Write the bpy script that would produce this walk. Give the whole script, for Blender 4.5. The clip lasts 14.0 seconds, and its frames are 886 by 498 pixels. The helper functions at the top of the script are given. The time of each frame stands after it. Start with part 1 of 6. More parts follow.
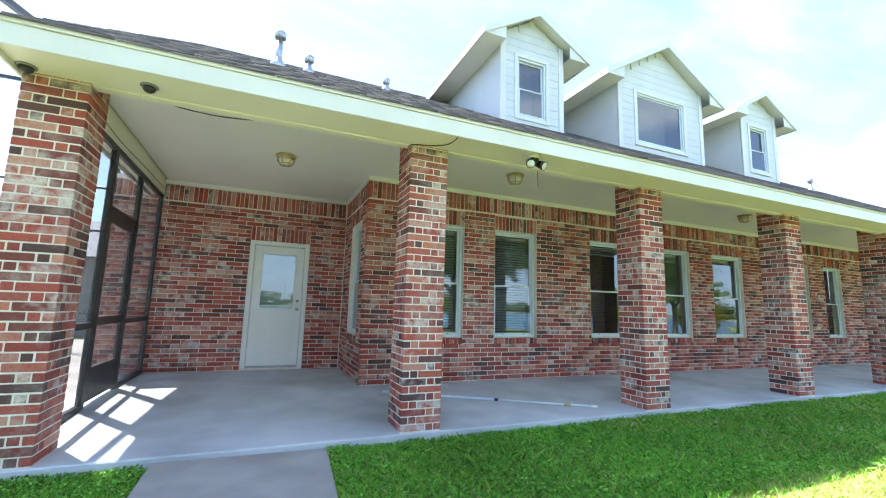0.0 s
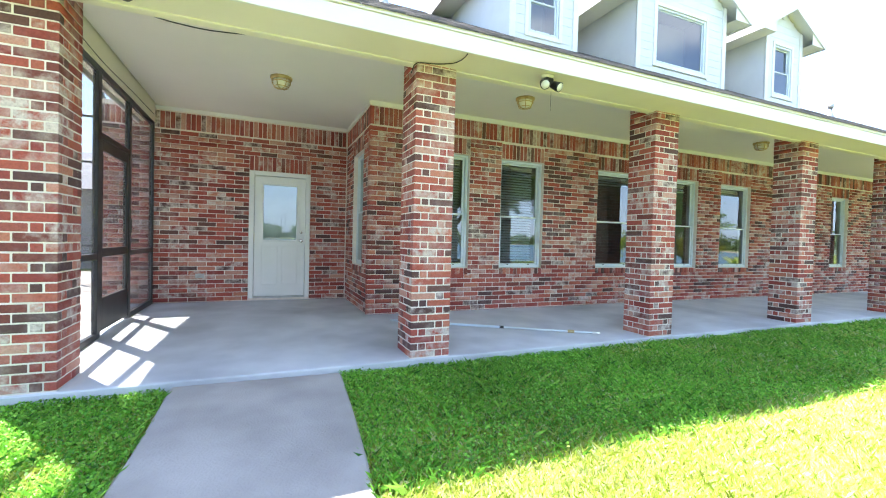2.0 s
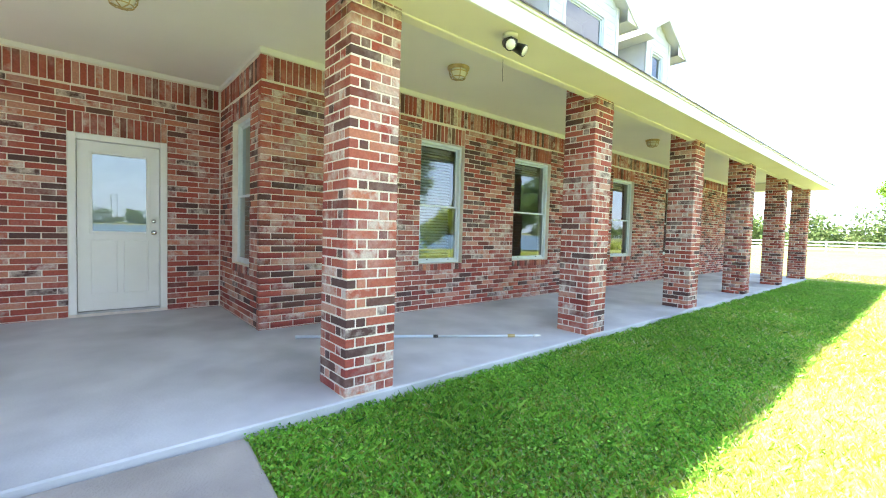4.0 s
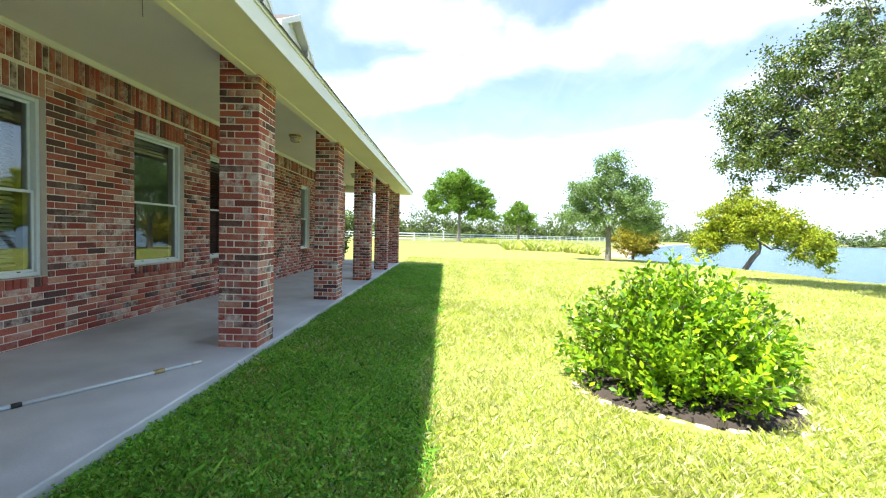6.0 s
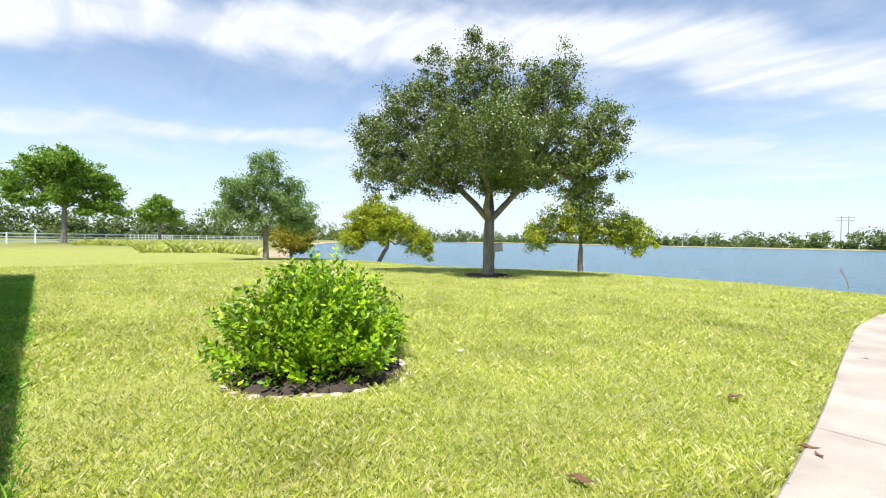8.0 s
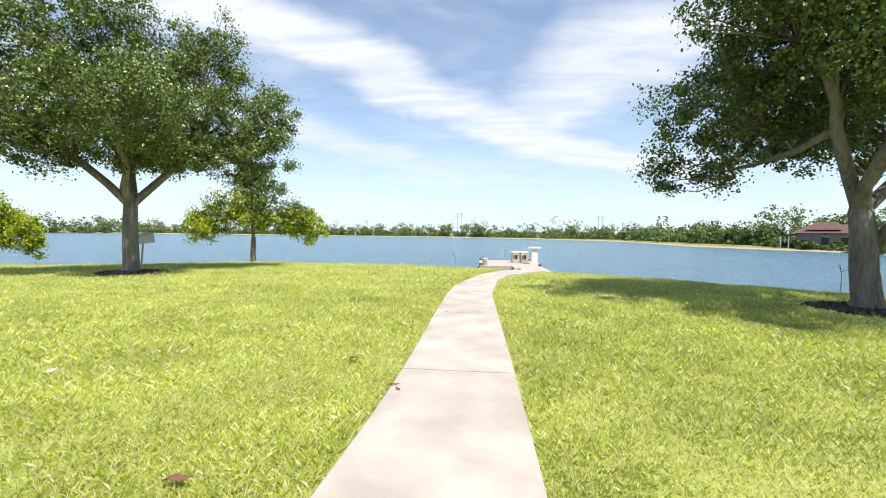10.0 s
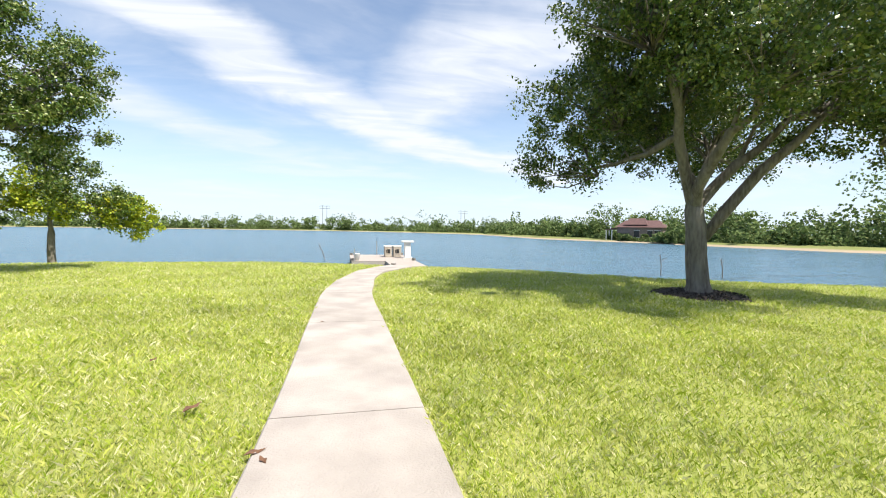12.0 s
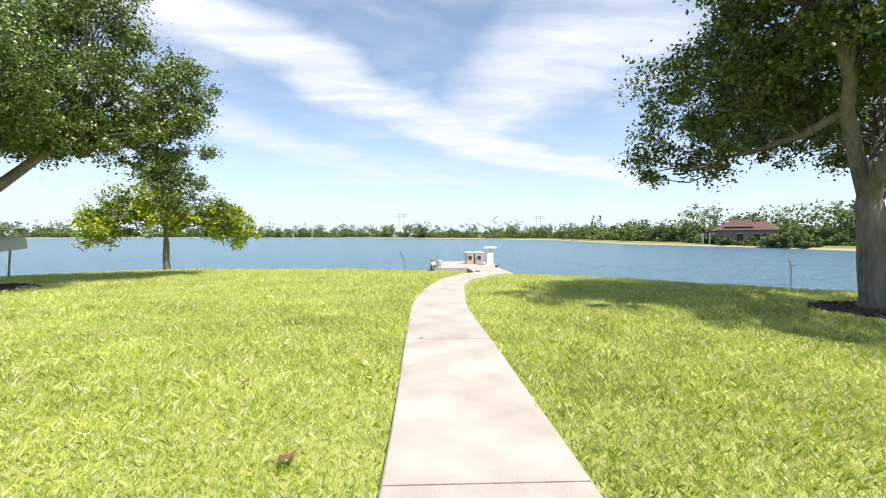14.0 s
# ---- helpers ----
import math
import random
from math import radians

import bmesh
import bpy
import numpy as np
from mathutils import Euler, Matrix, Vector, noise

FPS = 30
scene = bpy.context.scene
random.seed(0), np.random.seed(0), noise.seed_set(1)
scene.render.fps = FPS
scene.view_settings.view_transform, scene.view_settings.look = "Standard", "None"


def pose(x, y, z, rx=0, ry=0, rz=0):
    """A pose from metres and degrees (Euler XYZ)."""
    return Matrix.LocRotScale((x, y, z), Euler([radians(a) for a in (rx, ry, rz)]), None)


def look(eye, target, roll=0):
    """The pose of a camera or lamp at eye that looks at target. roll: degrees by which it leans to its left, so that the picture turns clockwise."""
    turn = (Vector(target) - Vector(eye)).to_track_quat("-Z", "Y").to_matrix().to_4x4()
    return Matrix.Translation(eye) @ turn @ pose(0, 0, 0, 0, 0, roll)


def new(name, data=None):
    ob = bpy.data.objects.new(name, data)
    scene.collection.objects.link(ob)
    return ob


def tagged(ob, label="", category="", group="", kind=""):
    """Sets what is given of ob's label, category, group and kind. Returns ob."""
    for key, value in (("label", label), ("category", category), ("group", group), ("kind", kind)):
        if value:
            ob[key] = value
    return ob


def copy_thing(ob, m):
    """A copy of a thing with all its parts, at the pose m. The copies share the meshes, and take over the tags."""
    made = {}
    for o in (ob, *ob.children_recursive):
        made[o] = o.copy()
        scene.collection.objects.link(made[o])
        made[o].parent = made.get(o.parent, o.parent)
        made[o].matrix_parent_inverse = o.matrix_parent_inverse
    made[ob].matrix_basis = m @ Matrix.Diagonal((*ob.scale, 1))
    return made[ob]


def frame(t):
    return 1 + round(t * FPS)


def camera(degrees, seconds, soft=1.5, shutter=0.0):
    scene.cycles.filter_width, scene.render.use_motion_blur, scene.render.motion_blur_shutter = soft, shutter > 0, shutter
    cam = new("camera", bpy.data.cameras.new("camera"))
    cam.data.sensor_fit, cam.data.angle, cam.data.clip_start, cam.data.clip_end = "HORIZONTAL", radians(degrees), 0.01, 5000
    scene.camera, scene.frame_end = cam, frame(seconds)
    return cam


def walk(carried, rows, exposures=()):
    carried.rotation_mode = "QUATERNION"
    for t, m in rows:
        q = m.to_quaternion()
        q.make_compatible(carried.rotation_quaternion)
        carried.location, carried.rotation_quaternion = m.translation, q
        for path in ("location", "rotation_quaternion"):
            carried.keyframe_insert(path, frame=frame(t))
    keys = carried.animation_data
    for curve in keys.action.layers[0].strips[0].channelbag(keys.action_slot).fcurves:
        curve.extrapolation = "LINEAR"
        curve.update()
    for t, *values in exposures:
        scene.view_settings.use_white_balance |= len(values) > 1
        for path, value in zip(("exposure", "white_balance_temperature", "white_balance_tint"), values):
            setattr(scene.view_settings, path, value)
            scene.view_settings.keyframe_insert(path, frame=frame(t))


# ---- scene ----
cam = camera(93.3, 14.0, soft=1.1)
PATH = [
    (0, (1.027, 0.891, 1.143), (1.797, 2.715, 1.423), 1.7),
    (0.5, (1.022, 0.888, 1.131), (1.797, 2.722, 1.319), 1.6),
    (1, (1.009, 0.888, 1.128), (1.787, 2.729, 1.223), 1.6),
    (1.5, (0.991, 0.917, 1.124), (1.769, 2.759, 1.141), 1.6),
    (2, (0.993, 1.014, 1.121), (1.779, 2.852, 1.08), 1.5),
    (2.2, (1.016, 1.105, 1.132), (1.812, 2.939, 1.071), 1.6),
    (4.3, (0.921, 2.29, 1.194), (2.365, 3.671, 1.107), 1.6),
    (4.5, (0.935, 2.381, 1.209), (2.482, 3.645, 1.122), 1.6),
    (5, (0.976, 2.591, 1.254), (2.76, 3.49, 1.163), 1.7),
    (5.5, (1.086, 2.704, 1.221), (3.029, 3.173, 1.141), 1.6),
    (6, (1.126, 2.808, 1.23), (3.124, 2.821, 1.155), 1.5),
    (6.5, (1.121, 2.878, 1.243), (3.076, 2.46, 1.179), 1.6),
    (7, (1.101, 2.87, 1.253), (2.934, 2.072, 1.199), 1.5),
    (7.5, (1.029, 2.813, 1.24), (2.686, 1.694, 1.196), 1.2),
    (8, (0.884, 2.767, 1.243), (2.325, 1.381, 1.198), 1.0),
    (8.5, (0.722, 2.759, 1.247), (1.904, 1.147, 1.201), 0.8),
    (9, (0.568, 2.772, 1.252), (1.435, 0.97, 1.204), 0.7),
    (9.2, (0.505, 2.757, 1.247), (1.233, 0.894, 1.199), 0.7),
    (11.3, (0.481, 2.047, 1.138), (0.027, 0.101, 1.063), 0.9),
    (11.5, (0.512, 1.926, 1.209), (0.037, -0.015, 1.124), 0.9),
    (12, (0.684, 1.665, 1.206), (0.219, -0.279, 1.115), 0.9),
    (12.5, (0.847, 1.364, 1.2), (0.457, -0.596, 1.112), 0.8),
    (13, (0.966, 1.093, 1.189), (0.677, -0.884, 1.105), 0.6),
    (13.5, (1.004, 0.887, 1.153), (0.813, -1.102, 1.076), 0.4),
    (14, (0.976, 0.789, 1.16), (0.861, -1.207, 1.097), 0.1),
]
EXPOSURES = [(0.0, 2.2, 5700, 9), (1.5, 2.5, 5900, 11), (2.2, 2.65, 5900, 12), (4.4, 2.8, 6400, 12), (5.0, 2.6, 6600, 11), (5.5, 2.05, 6500, 10), (6.0, 1.65, 6400, 10), (6.5, 1.40, 6400, 11), (7.5, 1.02, 6500, 12), (9.0, 0.90, 6500, 12), (11.5, 0.92, 6500, 12), (14.0, 0.92, 6500, 12)]
walk(cam, [(t, look(eye, target, roll)) for t, eye, target, roll in PATH], EXPOSURES)

SUN = Vector((-0.33, 0.44, 1.0)).normalized()
ELEV, AZIM = math.asin(SUN.z), math.atan2(SUN.x, SUN.y)
world = bpy.data.worlds.new("world")
scene.world = world
world.use_nodes = True


def build_world(nt):
    n, l = nt.nodes, nt.links
    n.clear()
    out, bg, sky = n.new("ShaderNodeOutputWorld"), n.new("ShaderNodeBackground"), n.new("ShaderNodeTexSky")
    sky.sky_type, sky.sun_disc = "NISHITA", False
    sky.sun_elevation, sky.sun_rotation = ELEV, AZIM
    sky.air_density, sky.dust_density, sky.ozone_density = 1.0, 0.5, 1.3
    tc, sep = n.new("ShaderNodeTexCoord"), n.new("ShaderNodeSeparateXYZ")
    l.new(tc.outputs["Generated"], sep.inputs[0])
    up = n.new("ShaderNodeMath")
    up.operation, up.inputs[1].default_value = "MAXIMUM", 0.0
    l.new(sep.outputs[2], up.inputs[0])
    add = n.new("ShaderNodeMath")
    add.operation, add.inputs[1].default_value = "ADD", 0.13
    l.new(up.outputs[0], add.inputs[0])
    comb = n.new("ShaderNodeCombineXYZ")
    for i in range(2):
        d = n.new("ShaderNodeMath")
        d.operation = "DIVIDE"
        l.new(sep.outputs[i], d.inputs[0])
        l.new(add.outputs[0], d.inputs[1])
        l.new(d.outputs[0], comb.inputs[i])
    def noise_field(source, sc, stretch, turn, dist, det, lo, hi):
        mp, ns, rp = n.new("ShaderNodeMapping"), n.new("ShaderNodeTexNoise"), n.new("ShaderNodeMapRange")
        mp.inputs["Rotation"].default_value[2] = turn
        mp.inputs["Scale"].default_value = stretch
        ns.inputs["Scale"].default_value, ns.inputs["Detail"].default_value = sc, det
        ns.inputs["Distortion"].default_value, ns.inputs["Roughness"].default_value = dist, 0.55
        rp.interpolation_type = "SMOOTHSTEP"
        rp.inputs["From Min"].default_value, rp.inputs["From Max"].default_value = lo, hi
        l.new(source, mp.inputs[0])
        l.new(mp.outputs[0], ns.inputs[0])
        l.new(ns.outputs[0], rp.inputs[0])
        return rp.outputs[0], ns

    def math_node(kind, a, b, clamp=False):
        m = n.new("ShaderNodeMath")
        m.operation, m.use_clamp = kind, clamp
        for i, v in enumerate((a, b)):
            if isinstance(v, (int, float)):
                m.inputs[i].default_value = v
            else:
                l.new(v, m.inputs[i])
        return m.outputs[0]

    def vec_node(kind, a, b):
        m = n.new("ShaderNodeVectorMath")
        m.operation = kind
        for i, v in enumerate((a, b)):
            if isinstance(v, tuple):
                m.inputs[i].default_value = v
            else:
                l.new(v, m.inputs[i])
        return m

    # long torn streaks of cloud, their edges bent by noise
    _, bend = noise_field(comb.outputs[0], 1.4, (1, 1, 1), 0.0, 0.3, 6, 0, 1)
    off = vec_node("SUBTRACT", bend.outputs["Color"], (0.5, 0.5, 0.5)).outputs[0]
    p = vec_node("ADD", comb.outputs[0], vec_node("MULTIPLY", off, (0.75, 0.75, 0.0)).outputs[0]).outputs[0]
    wisps, _ = noise_field(comb.outputs[0], 1.7, (1.0, 2.4, 1), 0.9, 0.9, 8, 0.32, 0.72)
    soft, _ = noise_field(comb.outputs[0], 0.8, (1.0, 1.8, 1), 0.8, 0.6, 6, 0.46, 0.74)
    total = math_node("MULTIPLY", soft, 0.50)
    for (ax, ay), (bx, by), w, k in STREAKS:
        d2 = (bx - ax) ** 2 + (by - ay) ** 2
        rel = vec_node("SUBTRACT", p, (ax, ay, 0.0)).outputs[0]
        t = math_node("DIVIDE", vec_node("DOT_PRODUCT", rel, (bx - ax, by - ay, 0.0)).outputs["Value"], d2, True)
        near = n.new("ShaderNodeVectorMath")
        near.operation = "SCALE"
        near.inputs[0].default_value = (bx - ax, by - ay, 0.0)
        l.new(t, near.inputs["Scale"])
        dist = vec_node("DISTANCE", rel, near.outputs[0]).outputs["Value"]
        body = n.new("ShaderNodeMapRange")
        body.interpolation_type = "SMOOTHSTEP"
        body.inputs["From Min"].default_value, body.inputs["From Max"].default_value = w * 1.25, w * 0.25
        body.inputs["To Max"].default_value = k
        l.new(dist, body.inputs[0])
        total = math_node("MAXIMUM", total, body.outputs[0])
    grain = math_node("ADD", math_node("MULTIPLY", wisps, 0.45), 0.66)
    tot = n.new("ShaderNodeMath")
    tot.operation, tot.use_clamp = "MULTIPLY_ADD", True
    l.new(total, tot.inputs[0])
    l.new(grain, tot.inputs[1])
    l.new(math_node("MULTIPLY", wisps, 0.12), tot.inputs[2])
    haze = n.new("ShaderNodeMapRange")
    haze.inputs["From Min"].default_value, haze.inputs["From Max"].default_value = 0.0, 0.30
    haze.inputs["To Min"].default_value, haze.inputs["To Max"].default_value = 0.80, 0.12
    l.new(sep.outputs[2], haze.inputs[0])
    veil, mix = n.new("ShaderNodeMixRGB"), n.new("ShaderNodeMixRGB")
    veil.inputs[2].default_value = (4.2, 5.3, 6.5, 1)
    l.new(haze.outputs[0], veil.inputs[0])
    l.new(sky.outputs[0], veil.inputs[1])
    mix.inputs[2].default_value = (*CLOUD, 1)
    l.new(tot.outputs[0], mix.inputs[0])
    l.new(veil.outputs[0], mix.inputs[1])
    l.new(mix.outputs[0], bg.inputs[0])
    bg.inputs[1].default_value = SKY
    l.new(bg.outputs[0], out.inputs[0])


STREAKS = [((2.3, 0.65), (1.95, 0.1), 0.26, 1.0), ((1.95, 0.1), (1.72, -0.55), 0.24, 1.0), ((1.5, 0.3), (1.75, -0.4), 0.2, 0.9), ((3.3, 0.4), (2.4, -1.5), 0.22, 0.6), ((1.6, -0.7), (0.95, -1.35), 0.22, 1.0), ((0.95, -1.35), (0.4, -1.95), 0.24, 1.0),
           ((0.4, -1.95), (-0.45, -2.95), 0.28, 1.0), ((-0.45, -2.95), (-1.9, -3.5), 0.26, 0.95), ((-0.25, -2.5), (-0.75, -1.6), 0.36, 0.8), ((1.9, -1.4), (0.7, -3.0), 0.28, 0.6)]
CLOUD = (5.2, 5.5, 5.9)
SKY = 0.098
build_world(world.node_tree)
sun_data = bpy.data.lights.new("sun", "SUN")
sun_data.energy, sun_data.angle, sun_data.color = 4.6, radians(0.5), (1.0, 0.93, 0.80)
sun = new("sun", sun_data)
sun.matrix_world = look(SUN * 60, (0, 0, 0))


# ---- materials ----
def mat(name, color, rough=0.7, metal=0.0, second=None, scale=4.0, detail=6, bump=0.0, bump_scale=None, third=None, third_scale=0.6, third_amount=0.5, coords="Object", stretch=(1, 1, 1), spec=None, island=None):
    """A surface of two colours in noise, a third in larger stains, fine relief, and per-piece variation."""
    m = bpy.data.materials.new(name)
    m.use_nodes = True
    nt = m.node_tree
    n, l = nt.nodes, nt.links
    b = n["Principled BSDF"]
    b.inputs["Roughness"].default_value, b.inputs["Metallic"].default_value = rough, metal
    if spec is not None:
        b.inputs["Specular IOR Level"].default_value = spec
    tc, mp = n.new("ShaderNodeTexCoord"), n.new("ShaderNodeMapping")
    mp.inputs["Scale"].default_value = stretch
    if coords == "World":
        l.new(n.new("ShaderNodeNewGeometry").outputs["Position"], mp.inputs[0])
    else:
        l.new(tc.outputs[coords], mp.inputs[0])
    second = second or tuple(c * 0.85 for c in color)

    def noise_at(s, det, lo=0.35, hi=0.65):
        ns, rp = n.new("ShaderNodeTexNoise"), n.new("ShaderNodeMapRange")
        ns.inputs["Scale"].default_value, ns.inputs["Detail"].default_value = s, det
        rp.inputs["From Min"].default_value, rp.inputs["From Max"].default_value = lo, hi
        l.new(mp.outputs[0], ns.inputs[0])
        l.new(ns.outputs[0], rp.inputs[0])
        return rp.outputs[0], ns.outputs[0]

    f, raw = noise_at(scale, detail)
    mix = n.new("ShaderNodeMixRGB")
    mix.inputs[1].default_value, mix.inputs[2].default_value = (*color, 1), (*second, 1)
    l.new(f, mix.inputs[0])
    last = mix.outputs[0]
    if third:
        f3, _ = noise_at(third_scale, 4, 0.48, 0.68)
        k, mix3 = n.new("ShaderNodeMath"), n.new("ShaderNodeMixRGB")
        k.operation, k.inputs[1].default_value = "MULTIPLY", third_amount
        mix3.inputs[2].default_value = (*third, 1)
        l.new(f3, k.inputs[0])
        l.new(k.outputs[0], mix3.inputs[0])
        l.new(last, mix3.inputs[1])
        last = mix3.outputs[0]
    if island:
        g = n.new("ShaderNodeNewGeometry")
        mixi, rp = n.new("ShaderNodeMixRGB"), n.new("ShaderNodeValToRGB")
        rp.color_ramp.elements[0].color, rp.color_ramp.elements[1].color = (*island[0], 1), (*island[-1], 1)
        for i, c in enumerate(island[1:-1]):
            rp.color_ramp.elements.new((i + 1) / (len(island) - 1)).color = (*c, 1)
        l.new(g.outputs["Random Per Island"], rp.inputs[0])
        mixi.inputs[0].default_value = 0.7
        l.new(last, mixi.inputs[1])
        l.new(rp.outputs[0], mixi.inputs[2])
        last = mixi.outputs[0]
    l.new(last, b.inputs["Base Color"])
    if bump:
        bp = n.new("ShaderNodeBump")
        bp.inputs["Strength"].default_value, bp.inputs["Distance"].default_value = bump, 0.01
        _, raw2 = noise_at(bump_scale or scale * 4, 6)
        l.new(raw2, bp.inputs["Height"])
        l.new(bp.outputs[0], b.inputs["Normal"])
    return m


def brick_mat(name, per_object):
    """Tumbled mixed-red brick: one tone a brick, with lime wash worn over some."""
    m = bpy.data.materials.new(name)
    m.use_nodes = True
    nt = m.node_tree
    n, l = nt.nodes, nt.links
    b = n["Principled BSDF"]
    b.inputs["Roughness"].default_value = 0.88
    if per_object:
        r = n.new("ShaderNodeObjectInfo").outputs["Random"]
    else:
        r = n.new("ShaderNodeNewGeometry").outputs["Random Per Island"]
    tones = n.new("ShaderNodeValToRGB")
    tones.color_ramp.interpolation = "CONSTANT"
    table = [(0.0, (0.422, 0.094, 0.068)), (0.16, (0.323, 0.065, 0.054)), (0.30, (0.491, 0.137, 0.090)), (0.42, (0.226, 0.065, 0.052)), (0.52, (0.120, 0.059, 0.055)),
             (0.62, (0.571, 0.211, 0.134)), (0.70, (0.393, 0.109, 0.081)), (0.80, (0.169, 0.077, 0.066)), (0.86, (0.595, 0.293, 0.217)), (0.93, (0.452, 0.107, 0.072))]
    cr = tones.color_ramp
    cr.elements[0].position, cr.elements[0].color = 0.0, (*table[0][1], 1)
    cr.elements[1].position, cr.elements[1].color = table[1][0], (*table[1][1], 1)
    for p, c in table[2:]:
        cr.elements.new(p).color = (*c, 1)
    l.new(r, tones.inputs[0])
    pos = n.new("ShaderNodeNewGeometry").outputs["Position"]

    def field(sc, det, lo, hi):
        ns, rp = n.new("ShaderNodeTexNoise"), n.new("ShaderNodeMapRange")
        ns.inputs["Scale"].default_value, ns.inputs["Detail"].default_value, ns.inputs["Roughness"].default_value = sc, det, 0.65
        rp.inputs["From Min"].default_value, rp.inputs["From Max"].default_value = lo, hi
        l.new(pos, ns.inputs[0])
        l.new(ns.outputs[0], rp.inputs[0])
        return rp.outputs[0], ns.outputs[0]

    wash = n.new("ShaderNodeMath")
    wash.operation, wash.inputs[1].default_value = "MULTIPLY", 7.31
    l.new(r, wash.inputs[0])
    frac = n.new("ShaderNodeMath")
    frac.operation = "FRACT"
    l.new(wash.outputs[0], frac.inputs[0])
    per = n.new("ShaderNodeMapRange")
    per.inputs["From Min"].default_value, per.inputs["From Max"].default_value = 0.56, 0.95
    per.inputs["To Max"].default_value = 1.0
    l.new(frac.outputs[0], per.inputs[0])
    patch, _ = field(9.0, 5, 0.40, 0.62)
    big, _ = field(1.3, 4, 0.50, 0.70)
    s = n.new("ShaderNodeMath")
    s.operation, s.inputs[1].default_value = "MULTIPLY_ADD", 0.60
    l.new(big, s.inputs[0])
    l.new(per.outputs[0], s.inputs[2])
    w = n.new("ShaderNodeMath")
    w.operation, w.use_clamp = "MULTIPLY", True
    l.new(s.outputs[0], w.inputs[0])
    l.new(patch, w.inputs[1])
    mix = n.new("ShaderNodeMixRGB")
    mix.inputs[2].default_value = (0.72, 0.60, 0.54, 1)
    l.new(w.outputs[0], mix.inputs[0])
    l.new(tones.outputs[0], mix.inputs[1])
    soot, fine = field(60.0, 4, 0.3, 0.75)
    mul = n.new("ShaderNodeMixRGB")
    mul.blend_type, mul.inputs[0].default_value = "MULTIPLY", 0.35
    l.new(mix.outputs[0], mul.inputs[1])
    l.new(soot, mul.inputs[2])
    l.new(mul.outputs[0], b.inputs["Base Color"])
    bp = n.new("ShaderNodeBump")
    bp.inputs["Strength"].default_value, bp.inputs["Distance"].default_value = 0.5, 0.004
    l.new(fine, bp.inputs["Height"])
    l.new(bp.outputs[0], b.inputs["Normal"])
    return m


def glass_mat(name, gloss, tint=(0.55, 0.62, 0.62)):
    """A thin pane: partly a mirror, more so at a slant, and tinted clear."""
    m = bpy.data.materials.new(name)
    m.use_nodes = True
    n, l = m.node_tree.nodes, m.node_tree.links
    n.clear()
    out, mx, tr, gl = (n.new(k) for k in ("ShaderNodeOutputMaterial", "ShaderNodeMixShader", "ShaderNodeBsdfTransparent", "ShaderNodeBsdfGlossy"))
    lw, pw, ad = n.new("ShaderNodeLayerWeight"), n.new("ShaderNodeMath"), n.new("ShaderNodeMath")
    tr.inputs[0].default_value = (*tint, 1)
    gl.inputs["Roughness"].default_value, gl.inputs[0].default_value = 0.01, (0.92, 0.96, 1.0, 1)
    lw.inputs["Blend"].default_value = 0.5
    pw.operation, pw.inputs[1].default_value = "POWER", 5.0
    ad.operation, ad.inputs[1].default_value, ad.use_clamp = "ADD", gloss, True
    l.new(lw.outputs["Facing"], pw.inputs[0])
    l.new(pw.outputs[0], ad.inputs[0])
    l.new(ad.outputs[0], mx.inputs[0])
    l.new(tr.outputs[0], mx.inputs[1])
    l.new(gl.outputs[0], mx.inputs[2])
    l.new(mx.outputs[0], out.inputs[0])
    return m


def screen_mat(name, cover):
    """Fine insect mesh: the dark threads cover a share of it."""
    m = bpy.data.materials.new(name)
    m.use_nodes = True
    n, l = m.node_tree.nodes, m.node_tree.links
    n.clear()
    out, mx, tr, df = (n.new(k) for k in ("ShaderNodeOutputMaterial", "ShaderNodeMixShader", "ShaderNodeBsdfTransparent", "ShaderNodeBsdfDiffuse"))
    df.inputs[0].default_value = (0.20, 0.20, 0.21, 1)
    mx.inputs[0].default_value = cover
    l.new(tr.outputs[0], mx.inputs[1])
    l.new(df.outputs[0], mx.inputs[2])
    l.new(mx.outputs[0], out.inputs[0])
    return m


